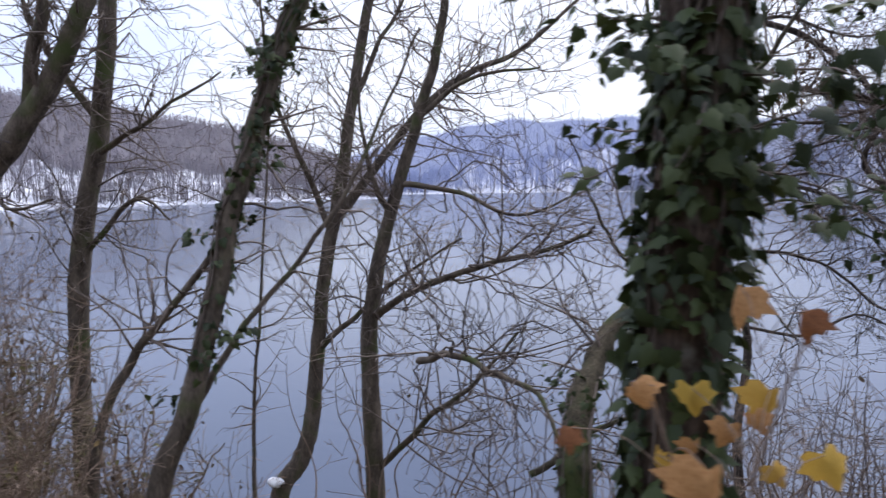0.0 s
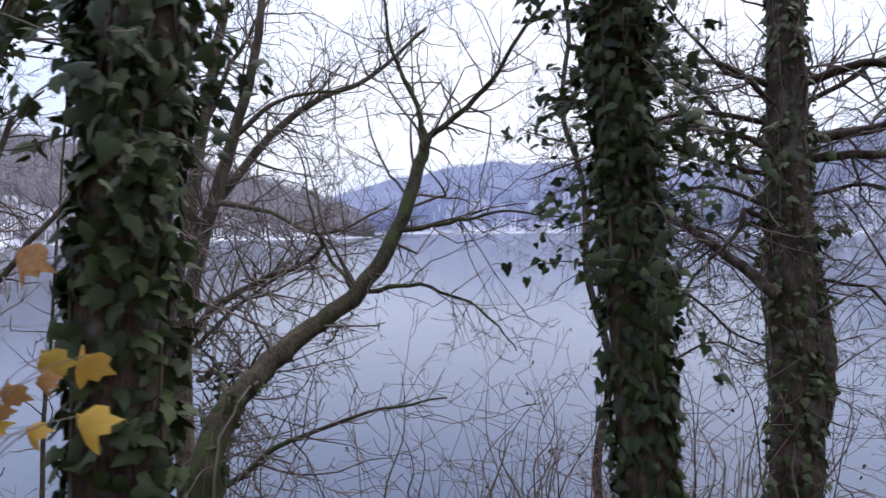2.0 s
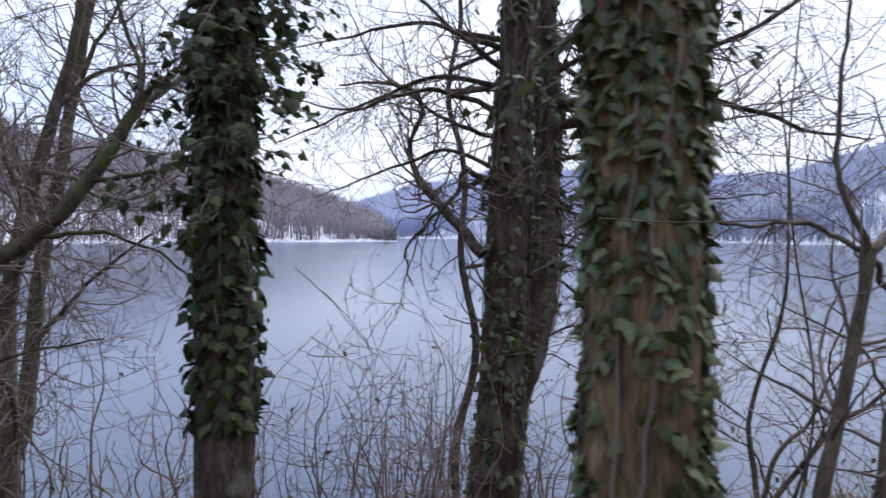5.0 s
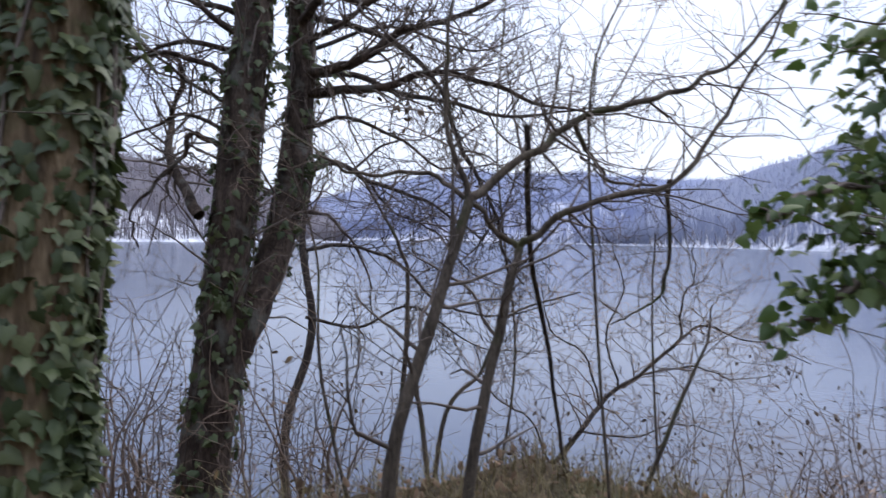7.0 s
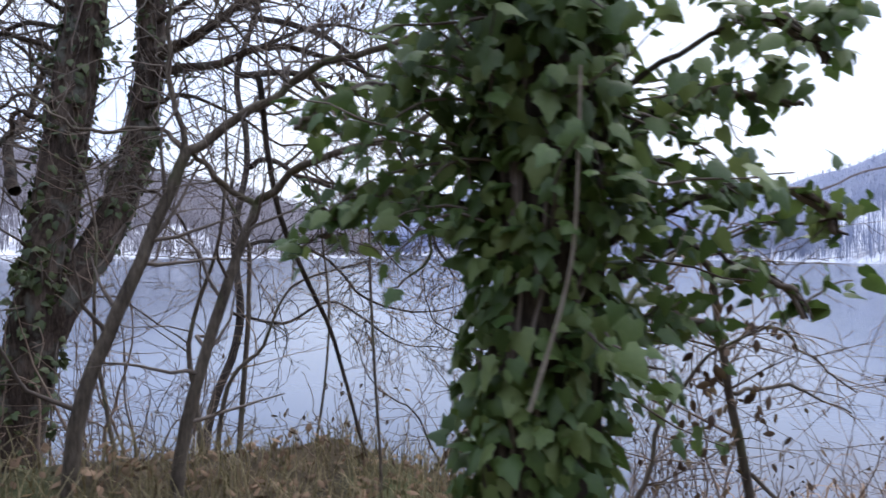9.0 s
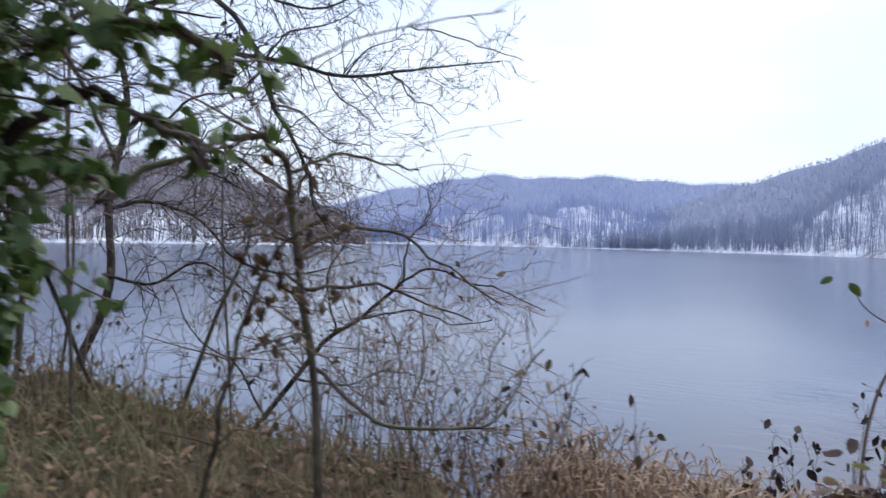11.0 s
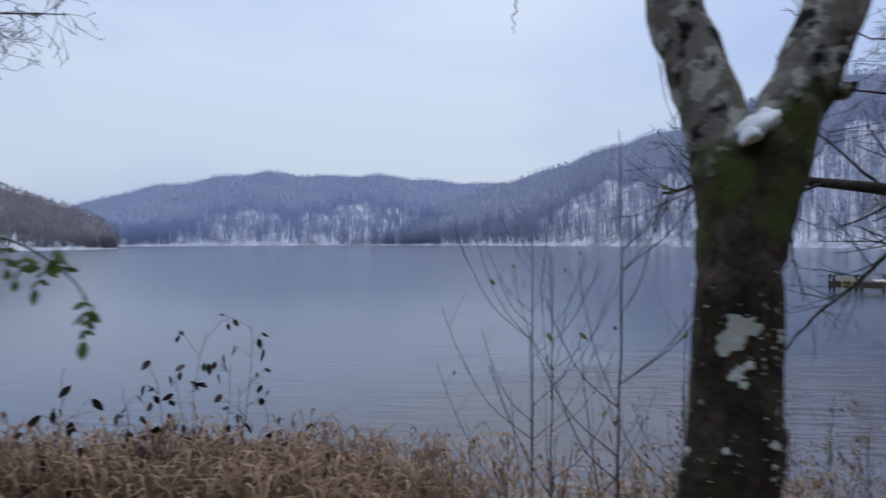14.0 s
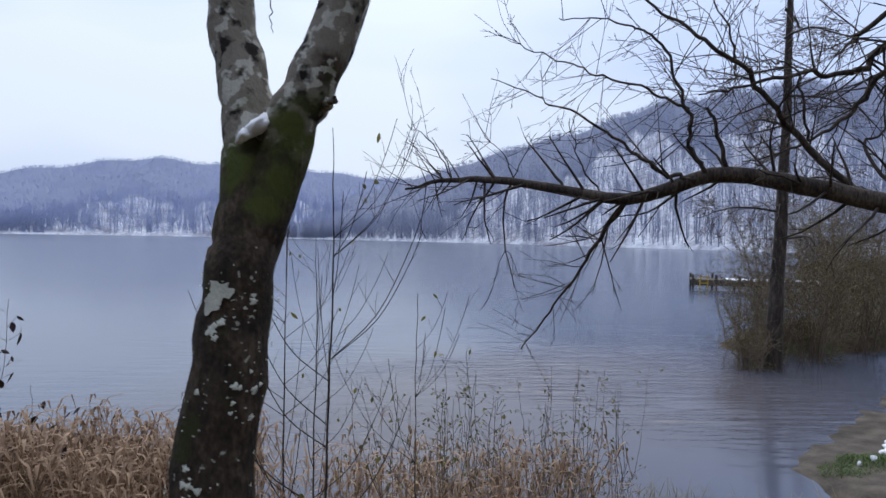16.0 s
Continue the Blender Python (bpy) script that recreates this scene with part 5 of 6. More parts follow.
t, ln, rg = bare_tree("leaning_sapling", "thin leaning bare stem with twigs spreading over the lake", (7.1, 6.5, foot(7.1, 6.5)), [([(7.05, 6.5, foot(7.05, 6.5)), (7.22, 6.5, -2.33), (7.44, 6.5, -2.05), (7.99, 6.5, -1.33), (8.25, 6.5, -1.02), (8.54, 6.5, -0.83), (8.98, 6.5, -0.44)], 0.036, 0.018)],
    [([(8.98, 6.5, -0.44), (9.3, 6.6, -0.3), (9.65, 6.6, -0.42), (9.96, 6.5, -0.49), (10.46, 6.5, -0.7)], 0.016, 0.005), ([(8.54, 6.5, -0.83), (9.1, 6.4, -0.72), (9.5, 6.4, -0.85), (9.9, 6.3, -0.78)], 0.014, 0.005), ([(8.98, 6.5, -0.44), (9.05, 6.6, 0.0), (9.2, 6.7, 0.2), (9.25, 6.8, 0.6)], 0.014, 0.005),
     ([(8.1, 6.5, -1.2), (7.9, 6.4, -0.6), (7.5, 6.3, -0.3), (7.4, 6.3, 0.2)], 0.014, 0.005), ([(8.3, 6.5, -1.0), (8.2, 6.6, -0.4), (8.4, 6.7, 0.1), (8.3, 6.8, 0.6)], 0.014, 0.005), ([(7.6, 6.5, -1.85), (7.3, 6.4, -1.3), (6.9, 6.4, -1.0), (6.7, 6.3, -0.5)], 0.014, 0.005), ([(7.9, 6.5, -1.45), (8.4, 6.4, -1.5), (8.9, 6.3, -1.3), (9.4, 6.3, -1.45)], 0.013, 0.005)], 44, M_BARK_DARK, M_TWIG_RED, twigs=30, length=0.9, group="saplings on the bank", crook=0.55, least=0.0026)
for k, (x, y, n, h, sp) in enumerate([(9.2, 3.6, 9, 1.5, 1.2), (9.7, 4.4, 10, 1.6, 1.3), (9.0, 4.9, 9, 1.7, 1.3), (9.9, 3.4, 8, 0.9, 0.8), (8.6, 5.6, 8, 2.0, 1.2)]):
    shoots("bare_shrub", "dense brown bare thicket on the bank", x, y, n, h, sp, 120 + k, M_TWIG_RED, M_BROWN_MASS, 0.25, 0.55, 0.007, lv=2, dens=2.6, leaf_size=0.04, least=0.0018, lean=0.35, wob=0.03, out=1.3, side_twigs=5)

for k, (x, y) in enumerate([(9.6, 3.0), (9.95, 3.25), (10.25, 2.9), (9.3, 3.2)]):
    shoots("leafy_shrub", "low brown shrub with withered leaves beside the bramble", x, y, 12, 0.95, 0.8, 110 + k, M_TWIG_RED, M_BROWN_MASS, 0.6, 0.3, 0.004, lv=1, leaf_size=0.05)

# the bramble mound and the dogwood shoot that grows out of it
root = thing("bramble_bush", (11.05, 1.88, foot(11.05, 1.88, 0.05)), "bramble mound of withered purple-brown and green leaves", "bush")
rg = np.random.default_rng(45)
P, N_, D_ = [], [], []
for k in range(190):
    x, y = rg.uniform(10.53, 11.55), 1.88 + rg.normal(0, 0.13)
    peak = float(np.interp(x, [10.51, 10.64, 10.85, 11.0, 11.16, 11.35, 11.56], [-0.71, -0.52, -0.43, -0.446, -0.52, -0.58, -0.68]))
    top = np.array((x, y, peak - 0.65 * rg.uniform() ** 1.4))
    b = np.array((11.0 + (x - 11.0) * 0.6, y + rg.normal(0, 0.08), 0.0))
    b[2] = float(height(b[0], b[1])) - 0.03
    a = rg.uniform(0, 2 * math.pi)
    end = top + np.array((math.cos(a) * 0.13, math.sin(a) * 0.11, -rg.uniform(0.03, 0.14)))
    line = spline([b, b * 0.45 + top * 0.55, top, end], 6)
    one = Tubes()
    one.add(line, np.linspace(0.005, 0.002, len(line)), 5)
    one.part("cane", M_TWIG_RED, root)
    for q in line[8::1 if k % 3 else 2]:
        P.append(q + rg.normal(0, 0.045, 3))
        N_.append((rg.normal(0, 0.5), -0.7, 0.8))
        D_.append((math.cos(a) * 0.5, math.sin(a) * 0.5, -0.8))
P, N_, D_ = np.array(P), np.array(N_), np.array(D_)
tn, pl = leaf_poses(rg, P, N_, D_, 0.052, 1.1)
near = np.argsort(pl[:, 1])[:300]
rest = np.setdiff1d(np.arange(len(pl)), near)
leaf_parts("bramble_leaf", "bramble", tn[near], pl[near], M_BRAMBLE_L, root)
leaf_mass("bramble_foliage", "bramble", tn[rest], pl[rest], M_BRAMBLE, root, "withered bramble leaves")

root = thing("dogwood_shoot", (11.06, 2.66, foot(11.06, 2.66, 0.05)), "slender forked shoot with a few drooping brown leaves", "shoot")
rg = np.random.default_rng(46)
for pts, r0 in [([(11.05, 2.68, foot(11.05, 2.68, 0.05)), (11.03, 2.66, -1.0), (11.06, 2.63, -0.56), (11.11, 2.52, -0.3), (11.1, 2.49, -0.13)], 0.008), ([(11.1, 2.49, -0.13), (11.05, 2.45, 0.0), (11.01, 2.45, 0.11)], 0.0035), ([(11.1, 2.49, -0.13), (11.19, 2.4, -0.04), (11.29, 2.37, 0.06)], 0.0035),
                ([(11.11, 2.5, -0.3), (11.02, 2.5, -0.27), (10.92, 2.5, -0.21), (10.86, 2.5, -0.12)], 0.0035), ([(11.11, 2.5, -0.3), (11.29, 2.5, -0.24), (11.42, 2.5, -0.17), (11.52, 2.5, -0.13)], 0.0035), ([(11.1, 2.45, -0.6), (11.2, 2.3, -0.45), (11.34, 2.3, -0.41)], 0.004)]:
    one = Tubes()
    c = spline(pts, 6)
    one.add(c, np.linspace(r0, r0 * 0.55, len(c)), 6)
    one.part("stem", M_TWIG_RED, root)
for x, y, z, big, mt in [(11.01, 2.45, 0.11, 0.075, M_RUST), (10.99, 2.45, 0.1, 0.06, M_GREENLEAF), (11.02, 2.44, 0.04, 0.07, M_RUST), (11.3, 2.37, 0.06, 0.075, M_RUST), (11.27, 2.37, 0.02, 0.07, M_RUST), (10.86, 2.5, -0.12, 0.07, M_GREENLEAF), (10.8, 2.5, -0.1, 0.06, M_GREENLEAF), (11.52, 2.5, -0.13, 0.075, M_ORANGE), (11.36, 2.28, -0.4, 0.13, M_ORANGE), (10.93, 2.5, -0.25, 0.06, M_ORANGE), (11.2, 2.5, -0.29, 0.05, M_RUST)]:
    tn, pl = leaf_poses(rg, np.array([(x, y, z)]), np.array([(rg.normal(0, 0.7), -1.0, 0.3)]), np.array([(rg.normal(0, 0.6), 0, -0.8)]), big, 0.25)
    leaf_parts("leaf", "oval", tn, pl, mt, root)

# the arching rose cane with green leaflets
root = thing("rose_cane", (11.42, 1.62, foot(11.42, 1.62, 0.05)), "long arching rose cane with small green leaflets", "cane")
c = spline([(11.42, 1.62, foot(11.42, 1.62, 0.05)), (11.43, 1.6, -1.1), (11.49, 1.6, -0.63), (11.64, 1.7, -0.5), (11.8, 1.66, -0.43), (11.96, 1.56, -0.415), (12.13, 1.42, -0.435), (12.24, 1.38, -0.51), (12.29, 1.39, -0.6)], 8)
one = Tubes()
one.add(c, np.linspace(0.0045, 0.0016, len(c)), 6)
one.part("stem", M_GREENLEAF, root, "green thorny stem")
rg = np.random.default_rng(47)
for i in range(20, len(c), 3):
    side = 1 if i % 2 else -1
    d = np.array((rg.normal(0, 0.3), side * 0.35, -0.75 if i % 4 else 0.5))
    stalk = Tubes()
    ends = [c[i] + unit(d) * 0.024 * k for k in range(4)]
    stalk.add(ends, np.full(4, 0.0012), 3)
    stalk.part("leaf_stalk", M_GREENLEAF, root)
    for k in (1, 2, 3):
        for s in (-1, 1) if k < 3 else (0,):
            tn, pl = leaf_poses(rg, np.array([ends[k]]), np.array([(0.2 * s, -0.8, 0.6)]), np.array([(s * 0.9, 0, -0.5)]), 0.034, 0.3)
            leaf_parts("leaflet", "oval", tn, pl, M_GREENLEAF, root)
for k, (x, y) in enumerate([(11.75, 3.3), (12.1, 3.8), (11.6, 2.9)]):
    shoots("leafy_shrub", "low leafy rose shrub on the bank", x, y, 6, 1.15, 0.5, 130 + k, M_TWIG_RED, M_OLIVE if k else M_IVY_BRIGHT, 0.8, 0.25, 0.005, lv=1, leaf_size=0.05)
for k, (x, y) in enumerate([(12.45, 4.85), (12.2, 4.6), (12.9, 5.1), (11.4, 4.2), (12.7, 4.3), (12.0, 5.2)]):
    shoots("withered_plant", "withered plant with dark hanging leaves above the reeds", x, y, 5, 2.1 if k < 2 else 1.6, 0.55, 140 + k, M_TWIG, M_WITHER, 0.9, 0.22, 0.004, lv=1, leaf_size=0.085, wob=0.01, crook=0.3, out=0.8)


def blades(name, label, count, area, tall, seed, mat, wide=0.006, droop=0.35, plume=0.0, category="grass", dens=None):
    """Standing dry blades in one mesh of stuff; area: x0, x1, y0, y1."""
    rng = np.random.default_rng(seed)
    x = rng.uniform(area[0], area[1], count)
    y = rng.uniform(area[2], area[3], count)
    if dens is not None:
        keep = rng.uniform(0, 1, count) < dens(x, y)
        x, y = x[keep], y[keep]
    n = len(x)
    z = height(x, y) - 0.03
    z = np.maximum(z, WATER - 0.15)
    h = tall * rng.uniform(0.45, 1.0, n) * (1 + 0.18 * np.sin(x * 2.7) * np.sin(y * 3.1 + x) + rng.uniform(0, 0.25, n) ** 2)
    a = rng.uniform(0, 2 * math.pi, n)
    d = np.stack([np.cos(a), np.sin(a), 0 * a], -1)
    side = np.stack([-np.sin(a), np.cos(a), 0 * a], -1)
    V = []
    bend = droop * h * rng.uniform(0.2, 1.6, n)
    for s in (0, 0.4, 0.75, 1.0):
        c = np.stack([x, y, z + h * (s - 0.25 * droop * s ** 3)], -1) + d * (bend * s ** 2.2)[:, None]
        w = wide * (1 - 0.85 * s) + plume * (1.0 if s == 0.75 else 0.0)
        V += [c - side * w, c + side * w]
    V = np.stack(V, 1)
    F = np.array([(0, 1, 3, 2), (2, 3, 5, 4), (4, 5, 7, 6)])
    ob = part(name, V.reshape(-1, 3), (F[None] + (np.arange(n) * 8)[:, None, None]).reshape(-1, 4), mat, None, label, "stuff")
    return tagged(ob, category=category)


def reeds(label, count, area, tall, seed, dens):
    """Dry reeds: thin stems with ribbon leaves that stand off and fold over, and ragged plumes."""
    rng = np.random.default_rng(seed)
    x, y = rng.uniform(area[0], area[1], count), rng.uniform(area[2], area[3], count)
    keep = rng.uniform(0, 1, count) < dens(x, y)
    x, y = x[keep], y[keep]
    n = len(x)
    z = np.maximum(height(x, y) - 0.03, WATER - 0.15)
    h = tall * rng.uniform(0.55, 1.0, n) * (1 + 0.2 * np.sin(x * 2.7) * np.sin(y * 3.1 + x)) * (1 + rng.uniform(0, 0.6, n) ** 4)
    tilt = rng.normal(0, 0.1, (n, 2))
    foot_ = np.stack([x, y, z], -1)

    def on(s):
        return foot_ + np.stack([tilt[:, 0] * h * s ** 1.6, tilt[:, 1] * h * s ** 1.6, h * s], -1)

    def strip(rows, widths, a):
        side = np.stack([-np.sin(a), np.cos(a), 0 * a], -1)
        v = np.stack([p + side * w * k for p, w in zip(rows, widths) for k in (-1, 1)], 1)
        f = np.array([(2 * q, 2 * q + 1, 2 * q + 3, 2 * q + 2) for q in range(len(rows) - 1)])
        return v.reshape(-1, 3), (f[None] + (np.arange(n) * 2 * len(rows))[:, None, None]).reshape(-1, 4)

    V, F, total = [], [], 0
    sets = [strip([on(0 * h), on(0 * h + 0.5), on(0 * h + 1.0)], [0.0035, 0.003, 0.0018], rng.uniform(0, 6.28, n))]
    for q in range(6):
        s = rng.uniform(0.3, 1.0, n)
        a = rng.uniform(0, 2 * math.pi, n)
        L = rng.uniform(0.14, 0.34, n)
        d = np.stack([np.cos(a), np.sin(a), 0 * a], -1) * L[:, None]
        p = on(s)
        rise = np.stack([0 * a, 0 * a, L], -1)
        fold = rng.uniform(-0.5, 0.7, n)[:, None]
        sets.append(strip([p, p + d * 0.25 + rise * 0.4, p + d * 0.65 + rise * 0.45, p + d * 0.95 + rise * fold], [0.004, 0.0085, 0.007, 0.0015], a))
    a = rng.uniform(0, 2 * math.pi, n)
    d = np.stack([np.cos(a), np.sin(a), 0 * a], -1) * 0.09
    p = on(0 * h + 0.98)
    sets.append(strip([p, p + d * 0.4 + (0, 0, 0.07), p + d + (0, 0, 0.06), p + d * 1.5 + (0, 0, 0.0)], [0.002, 0.011, 0.009, 0.001], a))
    for v, f in sets:
        V.append(v)
        F.append(f + total)
        total += len(v)
    return tagged(part("reeds", np.vstack(V), np.vstack(F), M_REED, None, label, "stuff"), category="reeds")


reeds("pale dry reeds with folded leaves along the shore", 9500, (10.0, 15.0, 3.4, 7.0), 1.15, 201, lambda x, y: np.clip(1.5 - np.abs(x - 12.2) / 1.7, 0, 1) * np.clip((y - 3.4) * 1.3 + 0.35 * np.sin(x * 3.1) + 0.2 * np.sin(x * 7.3 + y), 0, 1) * np.clip(shore(x) + 0.3 - y, 0, 1))
reeds("sparse thin dry reeds by the shore", 1000, (15.0, 18.0, 3.2, 5.4), 1.0, 202, lambda x, y: np.clip(shore(x) + 0.2 - y, 0, 1) * 0.25)
blades("bank_grass", "withered brown grass on the bank top", 14000, (5.0, 11.5, 2.2, 6.6), 0.32, 203, M_GRASS, 0.005, 0.7, 0.0, "grass")
blades("bank_grass", "withered grass and litter on the steep bank", 6000, (-6.0, 5.0, 1.0, 7.5), 0.4, 204, M_GRASS, 0.005, 0.8, 0.0, "grass")
blades("bank_grass", "withered grass beside the path", 6000, (10.5, 20.0, 1.0, 4.5), 0.5, 205, M_GRASS, 0.005, 0.7, 0.0, "grass")
rg = np.random.default_rng(206)
P = np.stack([rg.uniform(-5, 19, 5000), rg.uniform(-2, 6.5, 5000), np.zeros(5000)], -1)
P[:, 2] = height(P[:, 0], P[:, 1]) + 0.015
P = P[P[:, 2] > WATER + 0.05]
tn, pl = leaf_poses(rg, P, np.tile((0, 0, 1.0), (len(P), 1)), rg.normal(0, 1, (len(P), 3)), 0.08, 0.35)
tagged(leaf_mass("fallen_leaves", "oval", tn, pl, M_BROWN_MASS, None, "fallen brown leaves scattered over the bank"), category="leaves")

P = np.stack([rg.uniform(5.2, 10.8, 3500), rg.uniform(2.5, 6.2, 3500), np.zeros(3500)], -1)
P[:, 2] = height(P[:, 0], P[:, 1]) + rg.uniform(0.01, 0.1, 3500)
tn, pl = leaf_poses(rg, P, np.tile((0, -0.4, 1.0), (len(P), 1)), rg.normal(0, 1, (len(P), 3)), 0.07, 0.5)
tagged(leaf_mass("fallen_leaves", "oval", tn, pl, M_LITTER, None, "russet fallen leaves caught in the bank grass"), category="leaves")

# ---------- the lichen tree ----------
t, ln, rg = bare_tree("lichen_tree", "forked tree with dark bark, white lichen, green moss and snow", (13.68, 1.07, foot(13.68, 1.07)),
    [([(13.66, 1.06, foot(13.66, 1.06)), (13.69, 1.08, -1.5), (13.72, 1.1, -1.07), (13.78, 1.13, -0.7), (13.82, 1.16, -0.44), (13.83, 1.22, -0.2), (13.81, 1.33, 0.12), (13.79, 1.42, 0.5), (13.8, 1.5, 1.2), (13.7, 1.6, 2.4)], 0.135, 0.058),
     ([(13.81, 1.14, -0.55), (13.87, 1.14, -0.36), (13.96, 1.11, -0.08), (14.05, 1.08, 0.15), (14.16, 1.05, 0.5), (14.35, 1.0, 1.2), (14.6, 1.0, 2.4)], 0.088, 0.068)], [([(13.98, 1.09, -0.06), (14.02, 1.04, -0.06), (14.04, 1.01, -0.05)], 0.02, 0.012),
     ([(13.7, 1.6, 2.3), (13.9, 2.5, 1.9), (14.2, 3.2, 1.5), (14.42, 3.6, 1.25), (14.48, 3.72, 1.1), (14.5, 3.77, 1.03)], 0.012, 0.002), ([(14.1, 3.0, 1.6), (14.05, 3.4, 1.33), (14.0, 3.6, 1.22), (13.93, 3.7, 1.24)], 0.005, 0.0015)], 48, lichen_bark(foot(13.68, 1.07)), twigs=0, sides=44)
c, r = ln[0][0], ln[0][1]
snow_lump((13.82, 1.1, -0.15), (0.042, 0.055, 0.026), 5, t, n=20, slope=0.55)
snow_lump((13.785, 1.09, -0.178), (0.022, 0.03, 0.02), 6, t, n=16, slope=0.6)
snow_lump((13.852, 1.11, -0.125), (0.02, 0.035, 0.024), 7, t, n=16, slope=0.4)


def lichen(c, r, z, ang, size, seed, parent):
    """A flat ragged lichen patch that follows the round of the trunk."""
    rng = np.random.default_rng(seed)
    i = int(np.argmin(np.abs(c[:, 2] - z)))
    n = 22
    th = np.arange(n) * 2 * math.pi / n
    rad = size * (0.85 + 0.16 * np.sin(3 * th + seed) + 0.12 * np.sin(5 * th + 2.7 * seed) + 0.22 * rng.uniform(-1, 1, n))
    out = [(0.0, 0.0)] + [(math.cos(q * 2 * math.pi / n) * rad[q], math.sin(q * 2 * math.pi / n) * rad[q]) for q in range(n)]
    v = []
    for u, w in out:
        a = ang + u / r[i]
        lift = r[i] * 1.075 + (0.007 if (u, w) == (0.0, 0.0) else 0.003)
        j = np.interp(z + w, c[:, 2], np.arange(len(c)))
        ctr = np.array([np.interp(j, np.arange(len(c)), c[:, q]) for q in range(3)])
        v.append((ctr[0] + math.cos(a) * lift, ctr[1] + math.sin(a) * lift, z + w))
    part("lichen_patch", v, [(0, 1 + q, 1 + (q + 1) % n) for q in range(n)], M_LICHEN, parent)


toward = math.atan2(-1.6, -0.6)
lichen(c[:40], r[:40], -0.655, toward - 0.36, 0.04, 1, t)
lichen(c[:40], r[:40], -0.69, toward - 0.6, 0.034, 2, t)
lichen(c[:40], r[:40], -0.765, toward - 0.42, 0.018, 3, t)
lichen(c[:40], r[:40], -0.74, toward - 0.2, 0.012, 4, t)
lichen(c[:40], r[:40], -0.785, toward - 0.28, 0.011, 5, t)
for k in range(110):
    if k % 4 == 0:
        spot = (rg.uniform(-1.65, -0.5), toward + rg.normal(0, 0.9))
    lichen(c[:40], r[:40], spot[0] + rg.normal(0, 0.035), spot[1] + rg.normal(0, 0.2), 0.002 + 0.011 * rg.uniform() ** 2.5, 10 + k, t)

def young_tree(x, y, top, r0, seed, label, leaves=10):
    """An upright leader with thin side branches that rise steeply, and a few last leaves."""
    rng = np.random.default_rng(seed)
    z0 = float(height(np.array(x), np.array(y))) - 0.08
    root = thing("young_tree", (x, y, z0), label, "young tree", "young trees by the reeds")
    h = top - z0
    c, r = limb(rng, [(x, y, z0), (x + rng.normal(0, 0.02), y, z0 + h * 0.35), (x + rng.normal(0, 0.03), y, z0 + h * 0.7), (x + rng.normal(0, 0.03), y, top)], r0, 0.0022, wob=0.004, per=8)
    one = Tubes()
    one.add(c, r, 8)
    one.part("trunk", M_BARK_DARK, root)
    ends = []
    for k in range(int(h * 5.5)):
        g = rng.uniform(0.12, 0.92)
        i = int(g * (len(c) - 1))
        a = rng.uniform(0, 2 * math.pi)
        L = h * rng.uniform(0.18, 0.42) * (1.15 - 0.7 * g)
        out = np.array((math.cos(a), math.sin(a), 0))
        line = spline([c[i], c[i] + out * L * 0.4 + (0, 0, L * 0.35), c[i] + out * L * 0.66 + (0, 0, L * 0.8), c[i] + out * L * 0.8 + (0, 0, L * 1.15)], 4)
        one = Tubes()
        one.add(line, np.linspace(r[i] * 0.55, 0.002, len(line)), 5)
        for q in (4, 6, 8, 10):
            if rng.uniform() < 0.65:
                b = rng.uniform(0, 2 * math.pi)
                d = np.array((math.cos(b) * 0.5, math.sin(b) * 0.5, 0.8)) * L * rng.uniform(0.15, 0.4)
                one.add([line[q], line[q] + d * 0.55 + rng.normal(0, 0.006, 3), line[q] + d], np.array((0.0018, 0.0015, 0.001)), 4)
                ends.append((line[q] + d, d))
        one.part("branch", M_BARK_DARK, root)
    loose_leaves(rng, None, ends, leaves / max(1, len(ends)), "oval", 0.05, M_OLIVE, root, "few yellowing leaves")


for k, (x, y, top, r0, lf) in enumerate([(14.62, 2.75, 0.18, 0.011, 12), (14.64, 3.7, -0.45, 0.01, 6), (14.95, 4.0, -0.5, 0.009, 4), (15.4, 3.1, -0.9, 0.006, 8)]):
    young_tree(x, y, top, r0, 150 + k, "slender bare young tree with steep thin branches", lf)
for k in range(9):
    rg2 = np.random.default_rng(300 + k)
    shoots("yellowing_shrub", "low shrub with small yellow-green leaves by the water", 15.5 + 0.32 * k + rg2.normal(0, 0.1), 3.75 + rg2.uniform(-0.5, 0.35), 7, 1.75, 0.5, 160 + k, M_TWIG, M_OLIVE, 0.9, 0.18, 0.004, lv=1, leaf_size=0.036, wob=0.008, crook=0.3, out=0.8)

